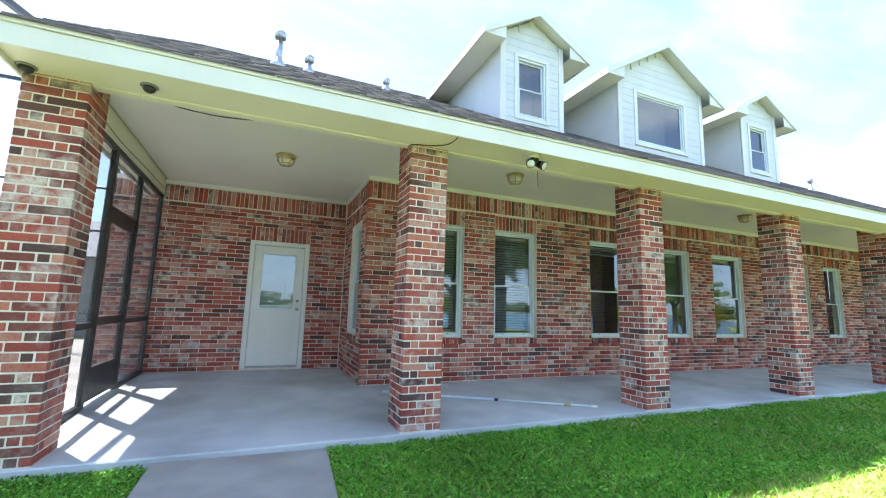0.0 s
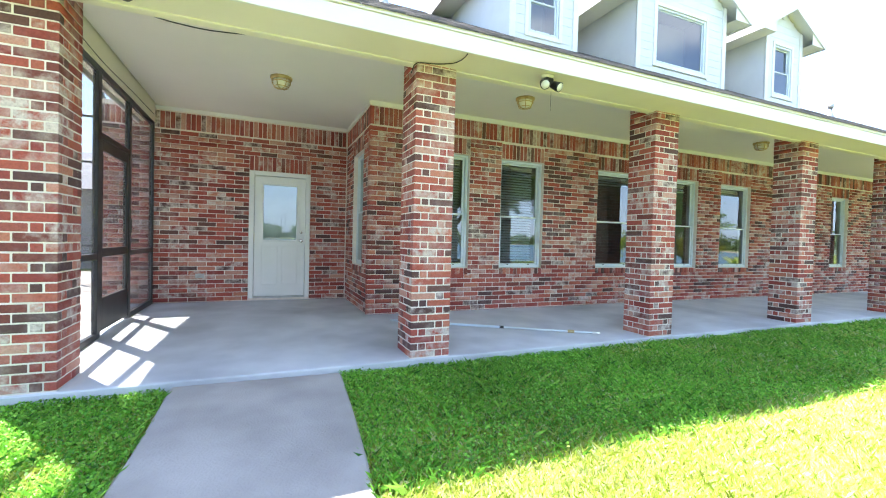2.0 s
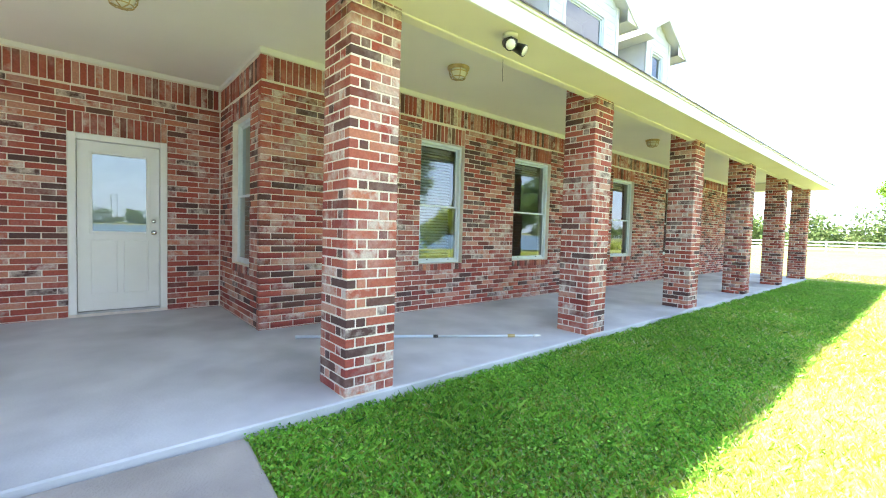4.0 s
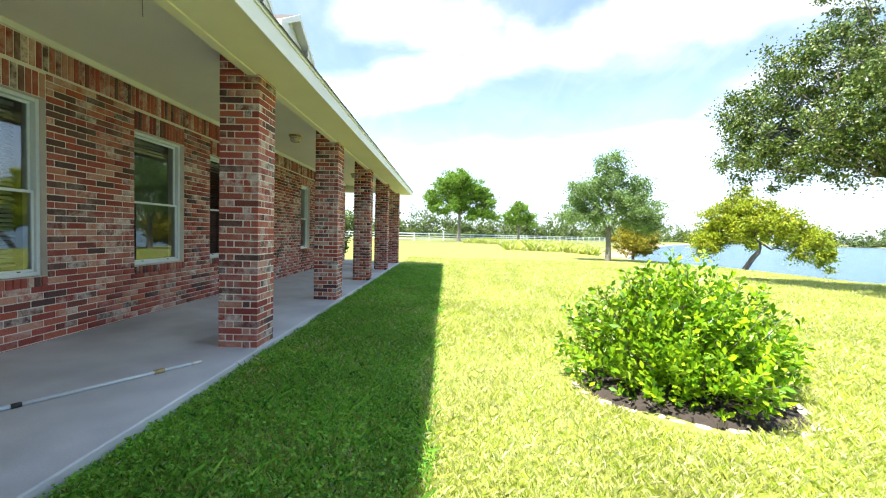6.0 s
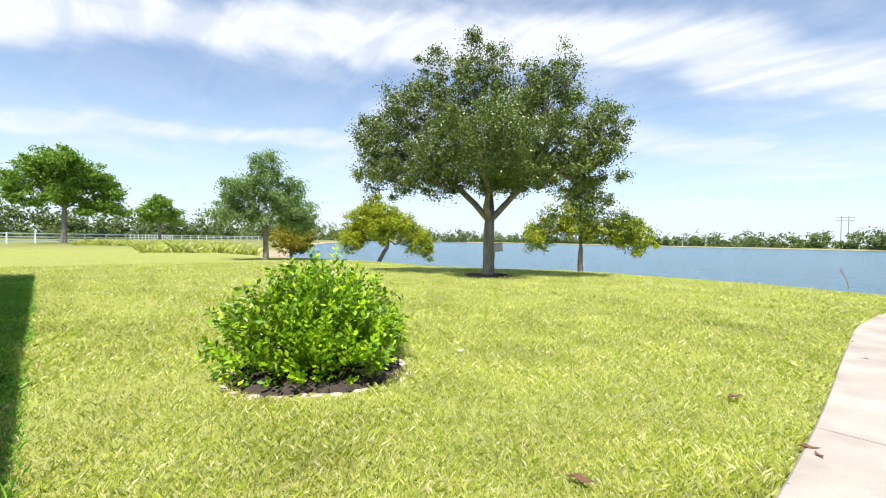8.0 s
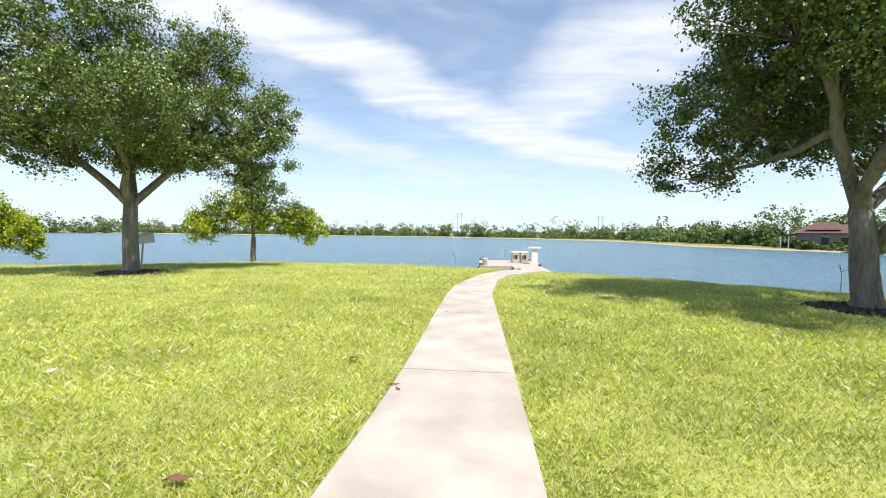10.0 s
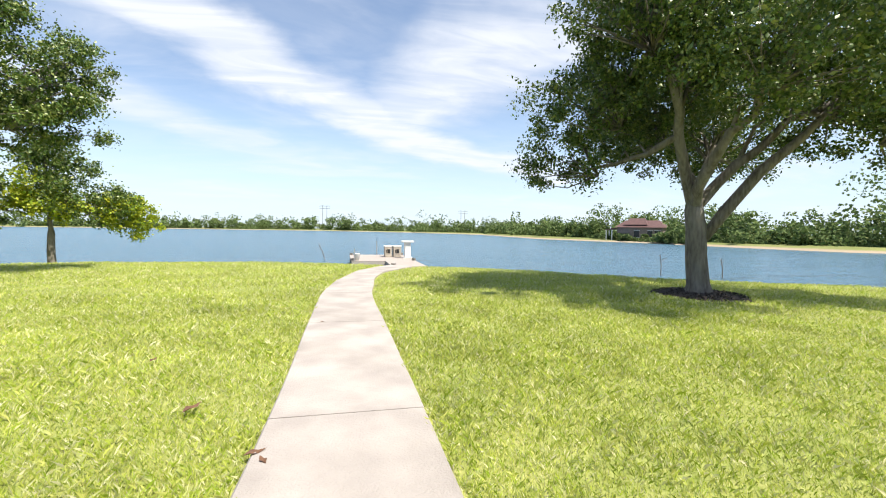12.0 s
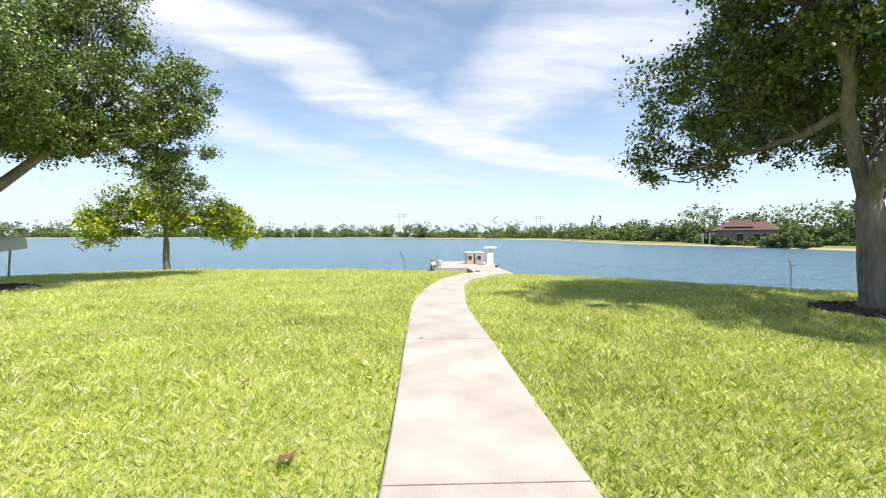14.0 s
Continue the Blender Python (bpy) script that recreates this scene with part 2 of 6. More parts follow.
def leaf_mat(name, tones, through_light=0.35, rough=0.5, spec=0.3):
    """Leaves that let some light through, each with its own tone."""
    m = bpy.data.materials.new(name)
    m.use_nodes = True
    n, l = m.node_tree.nodes, m.node_tree.links
    b, out = n["Principled BSDF"], n["Material Output"]
    b.inputs["Roughness"].default_value, b.inputs["Specular IOR Level"].default_value = rough, spec
    g, rp = n.new("ShaderNodeNewGeometry"), n.new("ShaderNodeValToRGB")
    rp.color_ramp.elements[0].color, rp.color_ramp.elements[1].color = (*tones[0], 1), (*tones[-1], 1)
    for i, c in enumerate(tones[1:-1]):
        rp.color_ramp.elements.new((i + 1) / (len(tones) - 1)).color = (*c, 1)
    l.new(g.outputs["Random Per Island"], rp.inputs[0])
    ns, k, mul = n.new("ShaderNodeTexNoise"), n.new("ShaderNodeMapRange"), n.new("ShaderNodeMixRGB")
    ns.inputs["Scale"].default_value, ns.inputs["Detail"].default_value = 0.9, 3
    k.inputs["From Min"].default_value, k.inputs["From Max"].default_value = 0.3, 0.7
    k.inputs["To Min"].default_value, k.inputs["To Max"].default_value = 0.82, 1.16
    mul.blend_type, mul.inputs[0].default_value = "MULTIPLY", 1.0
    l.new(g.outputs["Position"], ns.inputs[0])
    l.new(ns.outputs[0], k.inputs[0])
    l.new(rp.outputs[0], mul.inputs[1])
    l.new(k.outputs[0], mul.inputs[2])
    tl, mx = n.new("ShaderNodeBsdfTranslucent"), n.new("ShaderNodeMixShader")
    mx.inputs[0].default_value = through_light
    l.new(mul.outputs[0], b.inputs["Base Color"])
    l.new(mul.outputs[0], tl.inputs[0])
    l.new(b.outputs[0], mx.inputs[1])
    l.new(tl.outputs[0], mx.inputs[2])
    l.new(mx.outputs[0], out.inputs[0])
    return m


def water_mat():
    m = bpy.data.materials.new("lake water")
    m.use_nodes = True
    n, l = m.node_tree.nodes, m.node_tree.links
    b = n["Principled BSDF"]
    b.inputs["Base Color"].default_value = (0.075, 0.155, 0.22, 1)
    b.inputs["Roughness"].default_value, b.inputs["IOR"].default_value = 0.22, 1.33
    g, mp = n.new("ShaderNodeNewGeometry"), n.new("ShaderNodeMapping")
    mp.inputs["Scale"].default_value = (1.0, 2.2, 1.0)
    l.new(g.outputs["Position"], mp.inputs[0])
    prev = None
    for sc, dist in ((0.22, 1.1), (0.9, 0.42), (2.6, 0.17), (7.0, 0.05)):
        ns, bp = n.new("ShaderNodeTexNoise"), n.new("ShaderNodeBump")
        ns.inputs["Scale"].default_value, ns.inputs["Detail"].default_value = sc, 5
        bp.inputs["Strength"].default_value, bp.inputs["Distance"].default_value = 1.0, dist
        l.new(mp.outputs[0], ns.inputs[0])
        l.new(ns.outputs[0], bp.inputs["Height"])
        if prev:
            l.new(prev, bp.inputs["Normal"])
        prev = bp.outputs[0]
    l.new(prev, b.inputs["Normal"])
    return m


def ground_mat():
    """Mown lawn by the house, dry field past it, sand and mud along the water."""
    m = bpy.data.materials.new("lawn and banks")
    m.use_nodes = True
    n, l = m.node_tree.nodes, m.node_tree.links
    b = n["Principled BSDF"]
    b.inputs["Roughness"].default_value, b.inputs["Specular IOR Level"].default_value = 0.95, 0.1
    pos = n.new("ShaderNodeNewGeometry").outputs["Position"]
    sep = n.new("ShaderNodeSeparateXYZ")
    l.new(pos, sep.inputs[0])

    def field(sc, det, lo, hi):
        ns, rp = n.new("ShaderNodeTexNoise"), n.new("ShaderNodeMapRange")
        ns.inputs["Scale"].default_value, ns.inputs["Detail"].default_value, ns.inputs["Roughness"].default_value = sc, det, 0.6
        rp.inputs["From Min"].default_value, rp.inputs["From Max"].default_value = lo, hi
        l.new(pos, ns.inputs[0])
        l.new(ns.outputs[0], rp.inputs[0])
        return rp.outputs[0], ns.outputs[0]

    def mixed(f, a, c):
        mx = n.new("ShaderNodeMixRGB")
        l.new(f, mx.inputs[0])
        for i, v in ((1, a), (2, c)):
            if isinstance(v, tuple):
                mx.inputs[i].default_value = (*v, 1)
            else:
                l.new(v, mx.inputs[i])
        return mx.outputs[0]

    fine, raw = field(14.0, 8, 0.3, 0.7)
    mid, _ = field(0.8, 6, 0.38, 0.66)
    broad, _ = field(0.12, 4, 0.4, 0.65)
    green = mixed(fine, GROUND_A, GROUND_B)
    straw = mixed(fine, (0.26, 0.28, 0.07), (0.38, 0.35, 0.14))
    half = n.new("ShaderNodeMath")
    half.operation, half.inputs[1].default_value = "MULTIPLY", 0.55
    l.new(mid, half.inputs[0])
    lawn = mixed(half.outputs[0], green, straw)
    dry = mixed(broad, (0.22, 0.23, 0.09), (0.14, 0.17, 0.055))
    far = n.new("ShaderNodeMapRange")
    far.inputs["From Min"].default_value, far.inputs["From Max"].default_value = 45.0, 62.0
    l.new(sep.outputs[0], far.inputs[0])
    beyond = n.new("ShaderNodeMapRange")
    beyond.inputs["From Min"].default_value, beyond.inputs["From Max"].default_value = -24.0, -40.0
    l.new(sep.outputs[1], beyond.inputs[0])
    both = n.new("ShaderNodeMath")
    both.operation, both.use_clamp = "ADD", True
    l.new(far.outputs[0], both.inputs[0])
    l.new(beyond.outputs[0], both.inputs[1])
    with_field = mixed(both.outputs[0], lawn, dry)
    low = n.new("ShaderNodeMapRange")
    low.inputs["From Min"].default_value, low.inputs["From Max"].default_value = -0.45, -0.62
    l.new(sep.outputs[2], low.inputs[0])
    sand = mixed(fine, (0.42, 0.34, 0.25), (0.28, 0.23, 0.16))
    l.new(mixed(low.outputs[0], with_field, sand), b.inputs["Base Color"])
    bp = n.new("ShaderNodeBump")
    bp.inputs["Strength"].default_value, bp.inputs["Distance"].default_value = 0.6, 0.05
    l.new(raw, bp.inputs["Height"])
    l.new(bp.outputs[0], b.inputs["Normal"])
    return m


GROUND_A, GROUND_B = (0.14, 0.19, 0.03), (0.34, 0.37, 0.12)
M = {
    "brick": brick_mat("tumbled brick", True),
    "brick_joined": brick_mat("tumbled brick wall", False),
    "mortar": mat("mortar", (0.80, 0.73, 0.65), 0.95, second=(0.72, 0.65, 0.57), scale=12, bump=0.4, bump_scale=90, third=(0.46, 0.40, 0.34), third_scale=0.8, coords="World"),
    "slab": mat("porch concrete", (0.60, 0.61, 0.625), 0.75, second=(0.50, 0.51, 0.53), scale=2.2, bump=0.25, bump_scale=60, third=(0.27, 0.275, 0.285), third_scale=0.6, third_amount=0.75, coords="World"),
    "walk": mat("walkway concrete", (0.42, 0.385, 0.35), 0.85, second=(0.32, 0.29, 0.265), scale=2.2, bump=0.6, bump_scale=70, third=(0.23, 0.205, 0.18), third_scale=0.9, third_amount=0.5, coords="World"),
    "white": mat("white paint", (0.80, 0.80, 0.77), 0.45, second=(0.74, 0.74, 0.70), scale=1.5, bump=0.05, third=(0.62, 0.61, 0.56), third_scale=1.1, third_amount=0.25, coords="World"),
    "cream": mat("cream trim paint", (0.82, 0.79, 0.64), 0.5, second=(0.78, 0.75, 0.60), scale=1.2, bump=0.04, third=(0.60, 0.56, 0.43), third_scale=0.7, third_amount=0.25, coords="World"),
    "ceiling": mat("porch ceiling paint", (0.80, 0.78, 0.72), 0.6, second=(0.76, 0.74, 0.68), scale=0.8, bump=0.05, third=(0.70, 0.68, 0.62), third_scale=0.5, third_amount=0.3, coords="World"),
    "siding": mat("white lap siding", (0.72, 0.74, 0.74), 0.5, second=(0.67, 0.69, 0.69), scale=2.0, bump=0.08, bump_scale=30, third=(0.60, 0.61, 0.60), third_scale=0.8, third_amount=0.3, coords="World"),
    "shingle": mat("asphalt shingle", (0.11, 0.098, 0.09), 0.95, second=(0.06, 0.054, 0.05), scale=30, bump=0.5, bump_scale=160, coords="World", island=((0.05, 0.045, 0.042), (0.13, 0.115, 0.10), (0.09, 0.075, 0.065), (0.20, 0.18, 0.16))),
    "dark_metal": mat("bronze aluminium", (0.035, 0.038, 0.042), 0.4, 0.3, second=(0.05, 0.052, 0.055), scale=6, coords="World"),
    "alu": mat("white aluminium", (0.70, 0.77, 0.80), 0.35, 0.0, second=(0.64, 0.70, 0.72), scale=5, coords="World"),
    "steel": mat("galvanised steel", (0.55, 0.55, 0.54), 0.4, 0.8, second=(0.4, 0.4, 0.4), scale=12),
    "chrome": mat("satin nickel", (0.7, 0.68, 0.63), 0.25, 1.0),
    "black": mat("black plastic", (0.02, 0.02, 0.02), 0.4, second=(0.03, 0.03, 0.03)),
    "brass": mat("aged brass", (0.52, 0.42, 0.20), 0.4, 0.5, second=(0.40, 0.30, 0.13), scale=20),
    "lens": mat("lamp lens", (0.80, 0.80, 0.72), 0.15, second=(0.7, 0.7, 0.62), scale=8),
    "bark": mat("grey bark", (0.22, 0.20, 0.175), 0.95, second=(0.11, 0.10, 0.085), scale=7, stretch=(3, 3, 0.6), bump=1.0, bump_scale=22, third=(0.30, 0.29, 0.26), third_scale=1.2, coords="World"),
    "mulch": mat("dark bark mulch", (0.05, 0.036, 0.028), 0.95, second=(0.10, 0.08, 0.065), scale=25, bump=0.8, coords="World", island=((0.018, 0.015, 0.013), (0.045, 0.037, 0.032), (0.14, 0.125, 0.11))),
    "stone": mat("pale edging stone", (0.48, 0.43, 0.36), 0.9, second=(0.34, 0.30, 0.25), scale=9, bump=0.5, coords="World"),
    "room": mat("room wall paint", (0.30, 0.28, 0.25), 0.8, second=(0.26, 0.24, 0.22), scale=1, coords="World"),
    "blind": mat("white blind slat", (0.66, 0.68, 0.66), 0.5, second=(0.58, 0.60, 0.58), scale=5),
    "dock": mat("weathered deck board", (0.42, 0.38, 0.33), 0.85, second=(0.30, 0.27, 0.24), scale=6, stretch=(1, 8, 1), bump=0.4, coords="World", island=((0.50, 0.46, 0.41), (0.34, 0.30, 0.27), (0.42, 0.38, 0.34))),
    "pane": glass_mat("window glass", 0.14),
    "screen": screen_mat("insect screen", 0.40),
    "water": water_mat(),
    "ground": ground_mat(),
    # Lawn in its sunlit colour; the shaded strip takes the clover greens below.
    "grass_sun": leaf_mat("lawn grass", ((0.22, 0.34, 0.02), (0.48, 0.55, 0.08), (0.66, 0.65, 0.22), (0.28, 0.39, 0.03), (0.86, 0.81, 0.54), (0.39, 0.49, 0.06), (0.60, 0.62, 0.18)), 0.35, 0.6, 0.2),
    # Greens stand in for shaded lawn; the dark tone paints gaps between leaves.
    "clover": leaf_mat("clover and shade-coloured blade", ((0.07, 0.25, 0.025), (0.28, 0.58, 0.06), (0.12, 0.36, 0.035), (0.42, 0.70, 0.10), (0.035, 0.13, 0.02), (0.26, 0.54, 0.05)), 0.35, 0.5, 0.25),
    "leaf_bush": leaf_mat("glossy shrub leaf", ((0.10, 0.25, 0.006), (0.30, 0.54, 0.01), (0.44, 0.64, 0.015), (0.16, 0.36, 0.012), (0.06, 0.17, 0.01), (0.40, 0.60, 0.03)), 0.28, 0.36, 0.45),
    # One pale tone among the dark puts sunlit highlights into the leaf colour.
    "leaf_oak": leaf_mat("highlight-toned oak foliage", ((0.04, 0.085, 0.014), (0.10, 0.17, 0.028), (0.055, 0.11, 0.018), (0.26, 0.30, 0.08), (0.075, 0.135, 0.022)), 0.12, 0.36, 0.45),
    "leaf_yellow": leaf_mat("yellowing leaf", ((0.26, 0.36, 0.02), (0.44, 0.46, 0.03), (0.18, 0.30, 0.02), (0.50, 0.50, 0.04)), 0.35, 0.5, 0.3),
    "leaf_rust": leaf_mat("rusty foliage", ((0.22, 0.20, 0.02), (0.34, 0.29, 0.03), (0.13, 0.18, 0.02)), 0.3, 0.6, 0.2),
    "leaf_light": leaf_mat("fine grey-green leaf", ((0.11, 0.20, 0.06), (0.18, 0.29, 0.09), (0.25, 0.35, 0.12)), 0.3, 0.5, 0.3),
    "leaf_pine": leaf_mat("pine foliage", ((0.12, 0.24, 0.03), (0.22, 0.36, 0.05), (0.16, 0.29, 0.04)), 0.3, 0.6, 0.2),
    # Paler, greyer greens put the distance haze into the leaf colour.
    "leaf_far": leaf_mat("haze-paled foliage", ((0.10, 0.16, 0.055), (0.15, 0.21, 0.07), (0.12, 0.18, 0.065), (0.22, 0.25, 0.10)), 0.2, 0.8, 0.1),
    "brown": mat("dead leaf", (0.16, 0.08, 0.04), 0.8, second=(0.10, 0.05, 0.03), scale=30),
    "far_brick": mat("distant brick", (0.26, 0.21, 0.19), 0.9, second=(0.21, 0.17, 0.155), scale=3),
    "far_roof": mat("distant roof", (0.12, 0.065, 0.06), 0.9, second=(0.09, 0.05, 0.048), scale=2),
    "grey_roof": mat("grey roof", (0.27, 0.27, 0.29), 0.9, second=(0.22, 0.22, 0.24), scale=1.5),
}


# ---- mesh helpers ----
def part(name, bm, material, parent=None, label="", smooth=False):
    me = bpy.data.meshes.new(name)
    bm.normal_update()
    bm.to_mesh(me)
    bm.free()
    me.materials.append(M[material])
    if smooth:
        me.shade_smooth()
    ob = new(name, me)
    if parent:
        ob.parent = parent
    if label:
        ob["label"] = label
    return ob


def arrays(name, verts, faces, material, parent=None, smooth=False):
    """A mesh from arrays: verts (n, 3), faces (m, k) of one size k."""
    me = bpy.data.meshes.new(name)
    k = faces.shape[1]
    me.vertices.add(len(verts))
    me.vertices.foreach_set("co", np.ascontiguousarray(verts, dtype=np.float32).ravel())
    me.loops.add(faces.size)
    me.loops.foreach_set("vertex_index", faces.astype(np.int32).ravel())
    me.polygons.add(len(faces))
    me.polygons.foreach_set("loop_start", np.arange(0, faces.size, k, dtype=np.int32))
    me.update(calc_edges=True)
    me.materials.append(M[material])
    if smooth:
        me.shade_smooth()
    ob = new(name, me)
    if parent:
        ob.parent = parent
    return ob


def thing(name, at=(0, 0, 0), label="", category="", group="", turn=0.0):
    ob = new(name)
    ob.empty_display_size = 0.1
    ob.matrix_basis = pose(*at, 0, 0, turn)
    return tagged(ob, label, category, group)


def box(bm, lo, hi, bevel=0.0, m=None):
    lo, hi = Vector(lo), Vector(hi)
    c, s = (lo + hi) / 2, hi - lo
    mm = Matrix.Translation(c) @ Matrix.Diagonal((*s, 1))
    if m is not None:
        mm = m @ mm
    made = bmesh.ops.create_cube(bm, size=1.0, matrix=mm)["verts"]
    if bevel:
        edges = list({e for v in made for e in v.link_edges})
        bmesh.ops.bevel(bm, geom=edges, offset=bevel, segments=1, affect="EDGES")
    return bm


def boxes(*spans, bevel=0.0):
    bm = bmesh.new()
    for lo, hi in spans:
        box(bm, lo, hi, bevel)
    return bm


def tube(bm, points, radii, sides=8, caps=True):
    """A round bar that follows points."""
    pts = [Vector(p) for p in points]
    if not hasattr(radii, "__len__"):
        radii = [radii] * len(pts)
    rings, side = [], None
    for i, p in enumerate(pts):
        d = (pts[min(i + 1, len(pts) - 1)] - pts[max(i - 1, 0)]).normalized()
        if side is None:
            side = d.orthogonal().normalized()
        side = (side - d * side.dot(d)).normalized()
        up = d.cross(side)
        rings.append([bm.verts.new(p + (side * math.cos(a) + up * math.sin(a)) * radii[i]) for a in (2 * math.pi * k / sides for k in range(sides))])
    for a, b in zip(rings, rings[1:]):
        for k in range(sides):
            bm.faces.new((a[k], a[(k + 1) % sides], b[(k + 1) % sides], b[k]))
    if caps:
        bm.faces.new(rings[0][::-1])
        bm.faces.new(rings[-1])
    return bm


def lathe(bm, profile, at=(0, 0, 0), sides=20):
    """A turned body from (radius, height) pairs."""
    rings = []
    for r, z in profile:
        rings.append([bm.verts.new((at[0] + r * math.cos(2 * math.pi * k / sides), at[1] + r * math.sin(2 * math.pi * k / sides), at[2] + z)) for k in range(sides)])
    for a, b in zip(rings, rings[1:]):
        for k in range(sides):
            bm.faces.new((a[k], a[(k + 1) % sides], b[(k + 1) % sides], b[k]))
    bm.faces.new(rings[0][::-1])
    bm.faces.new(rings[-1])
    return bm


BOX_FACES = np.array([[0, 1, 3, 2], [4, 6, 7, 5], [0, 4, 5, 1], [2, 3, 7, 6], [0, 2, 6, 4], [1, 5, 7, 3]])


def many_boxes(name, lows, highs, material, parent=None):
    """One mesh of many plain boxes."""
    lo, hi = np.array(lows, dtype=float), np.array(highs, dtype=float)
    corners = np.array([[i, j, k] for i in (0, 1) for j in (0, 1) for k in (0, 1)])
    v = lo[:, None, :] + (hi - lo)[:, None, :] * corners[None]
    f = (np.arange(len(lo)) * 8)[:, None, None] + BOX_FACES[None]
    return arrays(name, v.reshape(-1, 3), f.reshape(-1, 4), material, parent)


# ---- the ground and the lake ----
LAKE = [(-9.9, -10.6), (-6.6, -13.9), (-3.4, -15.6), (4.3, -18.7), (10.5, -18.6), (18, -14.4), (30, -12.9), (42, -15.2), (62, -25), (92, -42), (140, -74), (200, -120), (260, -190), (240, -262), (120, -320),
        (0, -300), (-40, -250), (-62, -190), (-50, -100), (-57, -72), (-60, -37), (-75, -27), (-72, -6), (-40, -4), (-20, -6.2)]
LAKE_Z = -0.8


def lake_distance(x, y):
    """Distance to the water's edge: above nought on land."""
    p = np.stack([x, y], -1).astype(float)
    best, inside = np.full(x.shape, 1e9), np.zeros(x.shape, bool)
    for (x0, y0), (x1, y1) in zip(LAKE, LAKE[1:] + LAKE[:1]):
        a, d = np.array([x0, y0]), np.array([x1 - x0, y1 - y0])
        t = np.clip(((p - a) @ d) / (d @ d), 0, 1)
        best = np.minimum(best, np.linalg.norm(p - a - t[..., None] * d, axis=-1))
        hit = (y0 > y) != (y1 > y)
        with np.errstate(divide="ignore", invalid="ignore"):
            xs = x0 + (y - y0) / (y1 - y0 if y1 != y0 else 1e-9) * (x1 - x0)
        inside ^= hit & (x < xs)
    return np.where(inside, -best, best)


def ground_z(x, y):
    x, y = np.asarray(x, float), np.asarray(y, float)
    d = lake_distance(x, y)
    land = -0.10 - 0.12 * np.clip((14 - d) / 12, 0, 1) ** 2
    wide = 1.9 + 9 * (y < -50) * (x > -45) + 7 * np.clip((x - 27) / 12, 0, 1) * (y < 0) * (x < 150)
    t = np.clip(d / wide, 0, 1)
    shore = LAKE_Z - 0.02 + (land - LAKE_Z + 0.02) * (1 - (1 - t) ** 1.8)
    wet = LAKE_Z - 0.02 - np.clip(-d * 0.25, 0, 1.5)
    z = np.where(d > 0, np.where(d < wide, shore, land), wet)
    z += np.where(d > 2.5, 0.012 * np.sin(x * 1.7 + 1.3 * np.sin(y * 1.1)) * np.sin(y * 1.3), 0) * (y < 4.2)
    return z


def build_ground():
    def axis(lo, hi, c0, c1, step):
        mid = list(np.arange(c0, c1 + 1e-6, step))
        out, s = [], step
        v = c1
        while v < hi:
            s *= 1.09
            v += s
            out.append(v)
        left, s, v = [], step, c0
        while v > lo:
            s *= 1.09
            v -= s
            left.append(v)
        return np.array(left[::-1] + mid + out)

    xs, ys = axis(-1600, 1600, -14, 32, 0.5), axis(-1600, 1600, -21, 6, 0.4)
    gx, gy = np.meshgrid(xs, ys, indexing="ij")
    gz = ground_z(gx, gy)
    under = (gx > -1.25) & (gx < 18.3) & (gy > 4.9)
    gz = np.where(under, -0.2, gz)
    v = np.stack([gx, gy, gz], -1).reshape(-1, 3)
    i, j = np.meshgrid(np.arange(len(xs) - 1), np.arange(len(ys) - 1), indexing="ij")
    a = (i * len(ys) + j).ravel()
    f = np.stack([a, a + len(ys), a + len(ys) + 1, a + 1], -1)
    return tagged(arrays("ground", v, f, "ground", smooth=True), "mown green and straw-coloured lawn running down to a sandy lake bank", "lawn", kind="structure")


build_ground()
bm = bmesh.new()
bm.faces.new([bm.verts.new((x, y, LAKE_Z)) for x, y in ((-200, -420), (420, -420), (420, -5.5), (-200, -5.5))])
tagged(part("water", bm, "water"), "wide blue lake with small wind ripples", "lake", kind="structure")

# ---- the concrete ----
FRONT, DOOR_Y, WALL_Y = 4.69, 8.45, 6.73
RISE = 0.065
bm = bmesh.new()
prof = [(FRONT + 0.01, 0.0), (WALL_Y, RISE), (9.2, RISE), (9.2, -0.2), (FRONT, -0.2), (FRONT, -0.01)]
ends = [[bm.verts.new((x, y, z)) for y, z in prof] for x in (-0.86, 18.15)]
for k in range(6):
    bm.faces.new((ends[0][k], ends[0][(k + 1) % 6], ends[1][(k + 1) % 6], ends[1][k]))
for r in (ends[0], ends[1][::-1]):
    bm.faces.new(r[:3] + r[3:])
bmesh.ops.recalc_face_normals(bm, faces=bm.faces)
tagged(part("floor", bm, "slab"), "smooth grey stained porch concrete slab", "porch floor", kind="structure")
bm = boxes(((-9.0, 4.3, -0.22), (-0.87, 16.0, -0.03)), bevel=0.01)
tagged(part("pavement", bm, "walk"), "sunlit pale concrete patio beside the porch", "patio", kind="structure")
WALK = [(0.99, 4.67, 0.63), (0.93, 3.2, 0.585), (0.72, 1.2, 0.57), (0.64, -1.2, 0.525), (0.63, -4.06, 0.505), (0.61, -6.6, 0.49), (0.45, -8.3, 0.48), (0.22, -10.0, 0.42), (-0.2, -11.7, 0.44), (-0.95, -13.3, 0.5), (-1.75, -14.6, 0.55), (-2.1, -16.0, 0.6)]


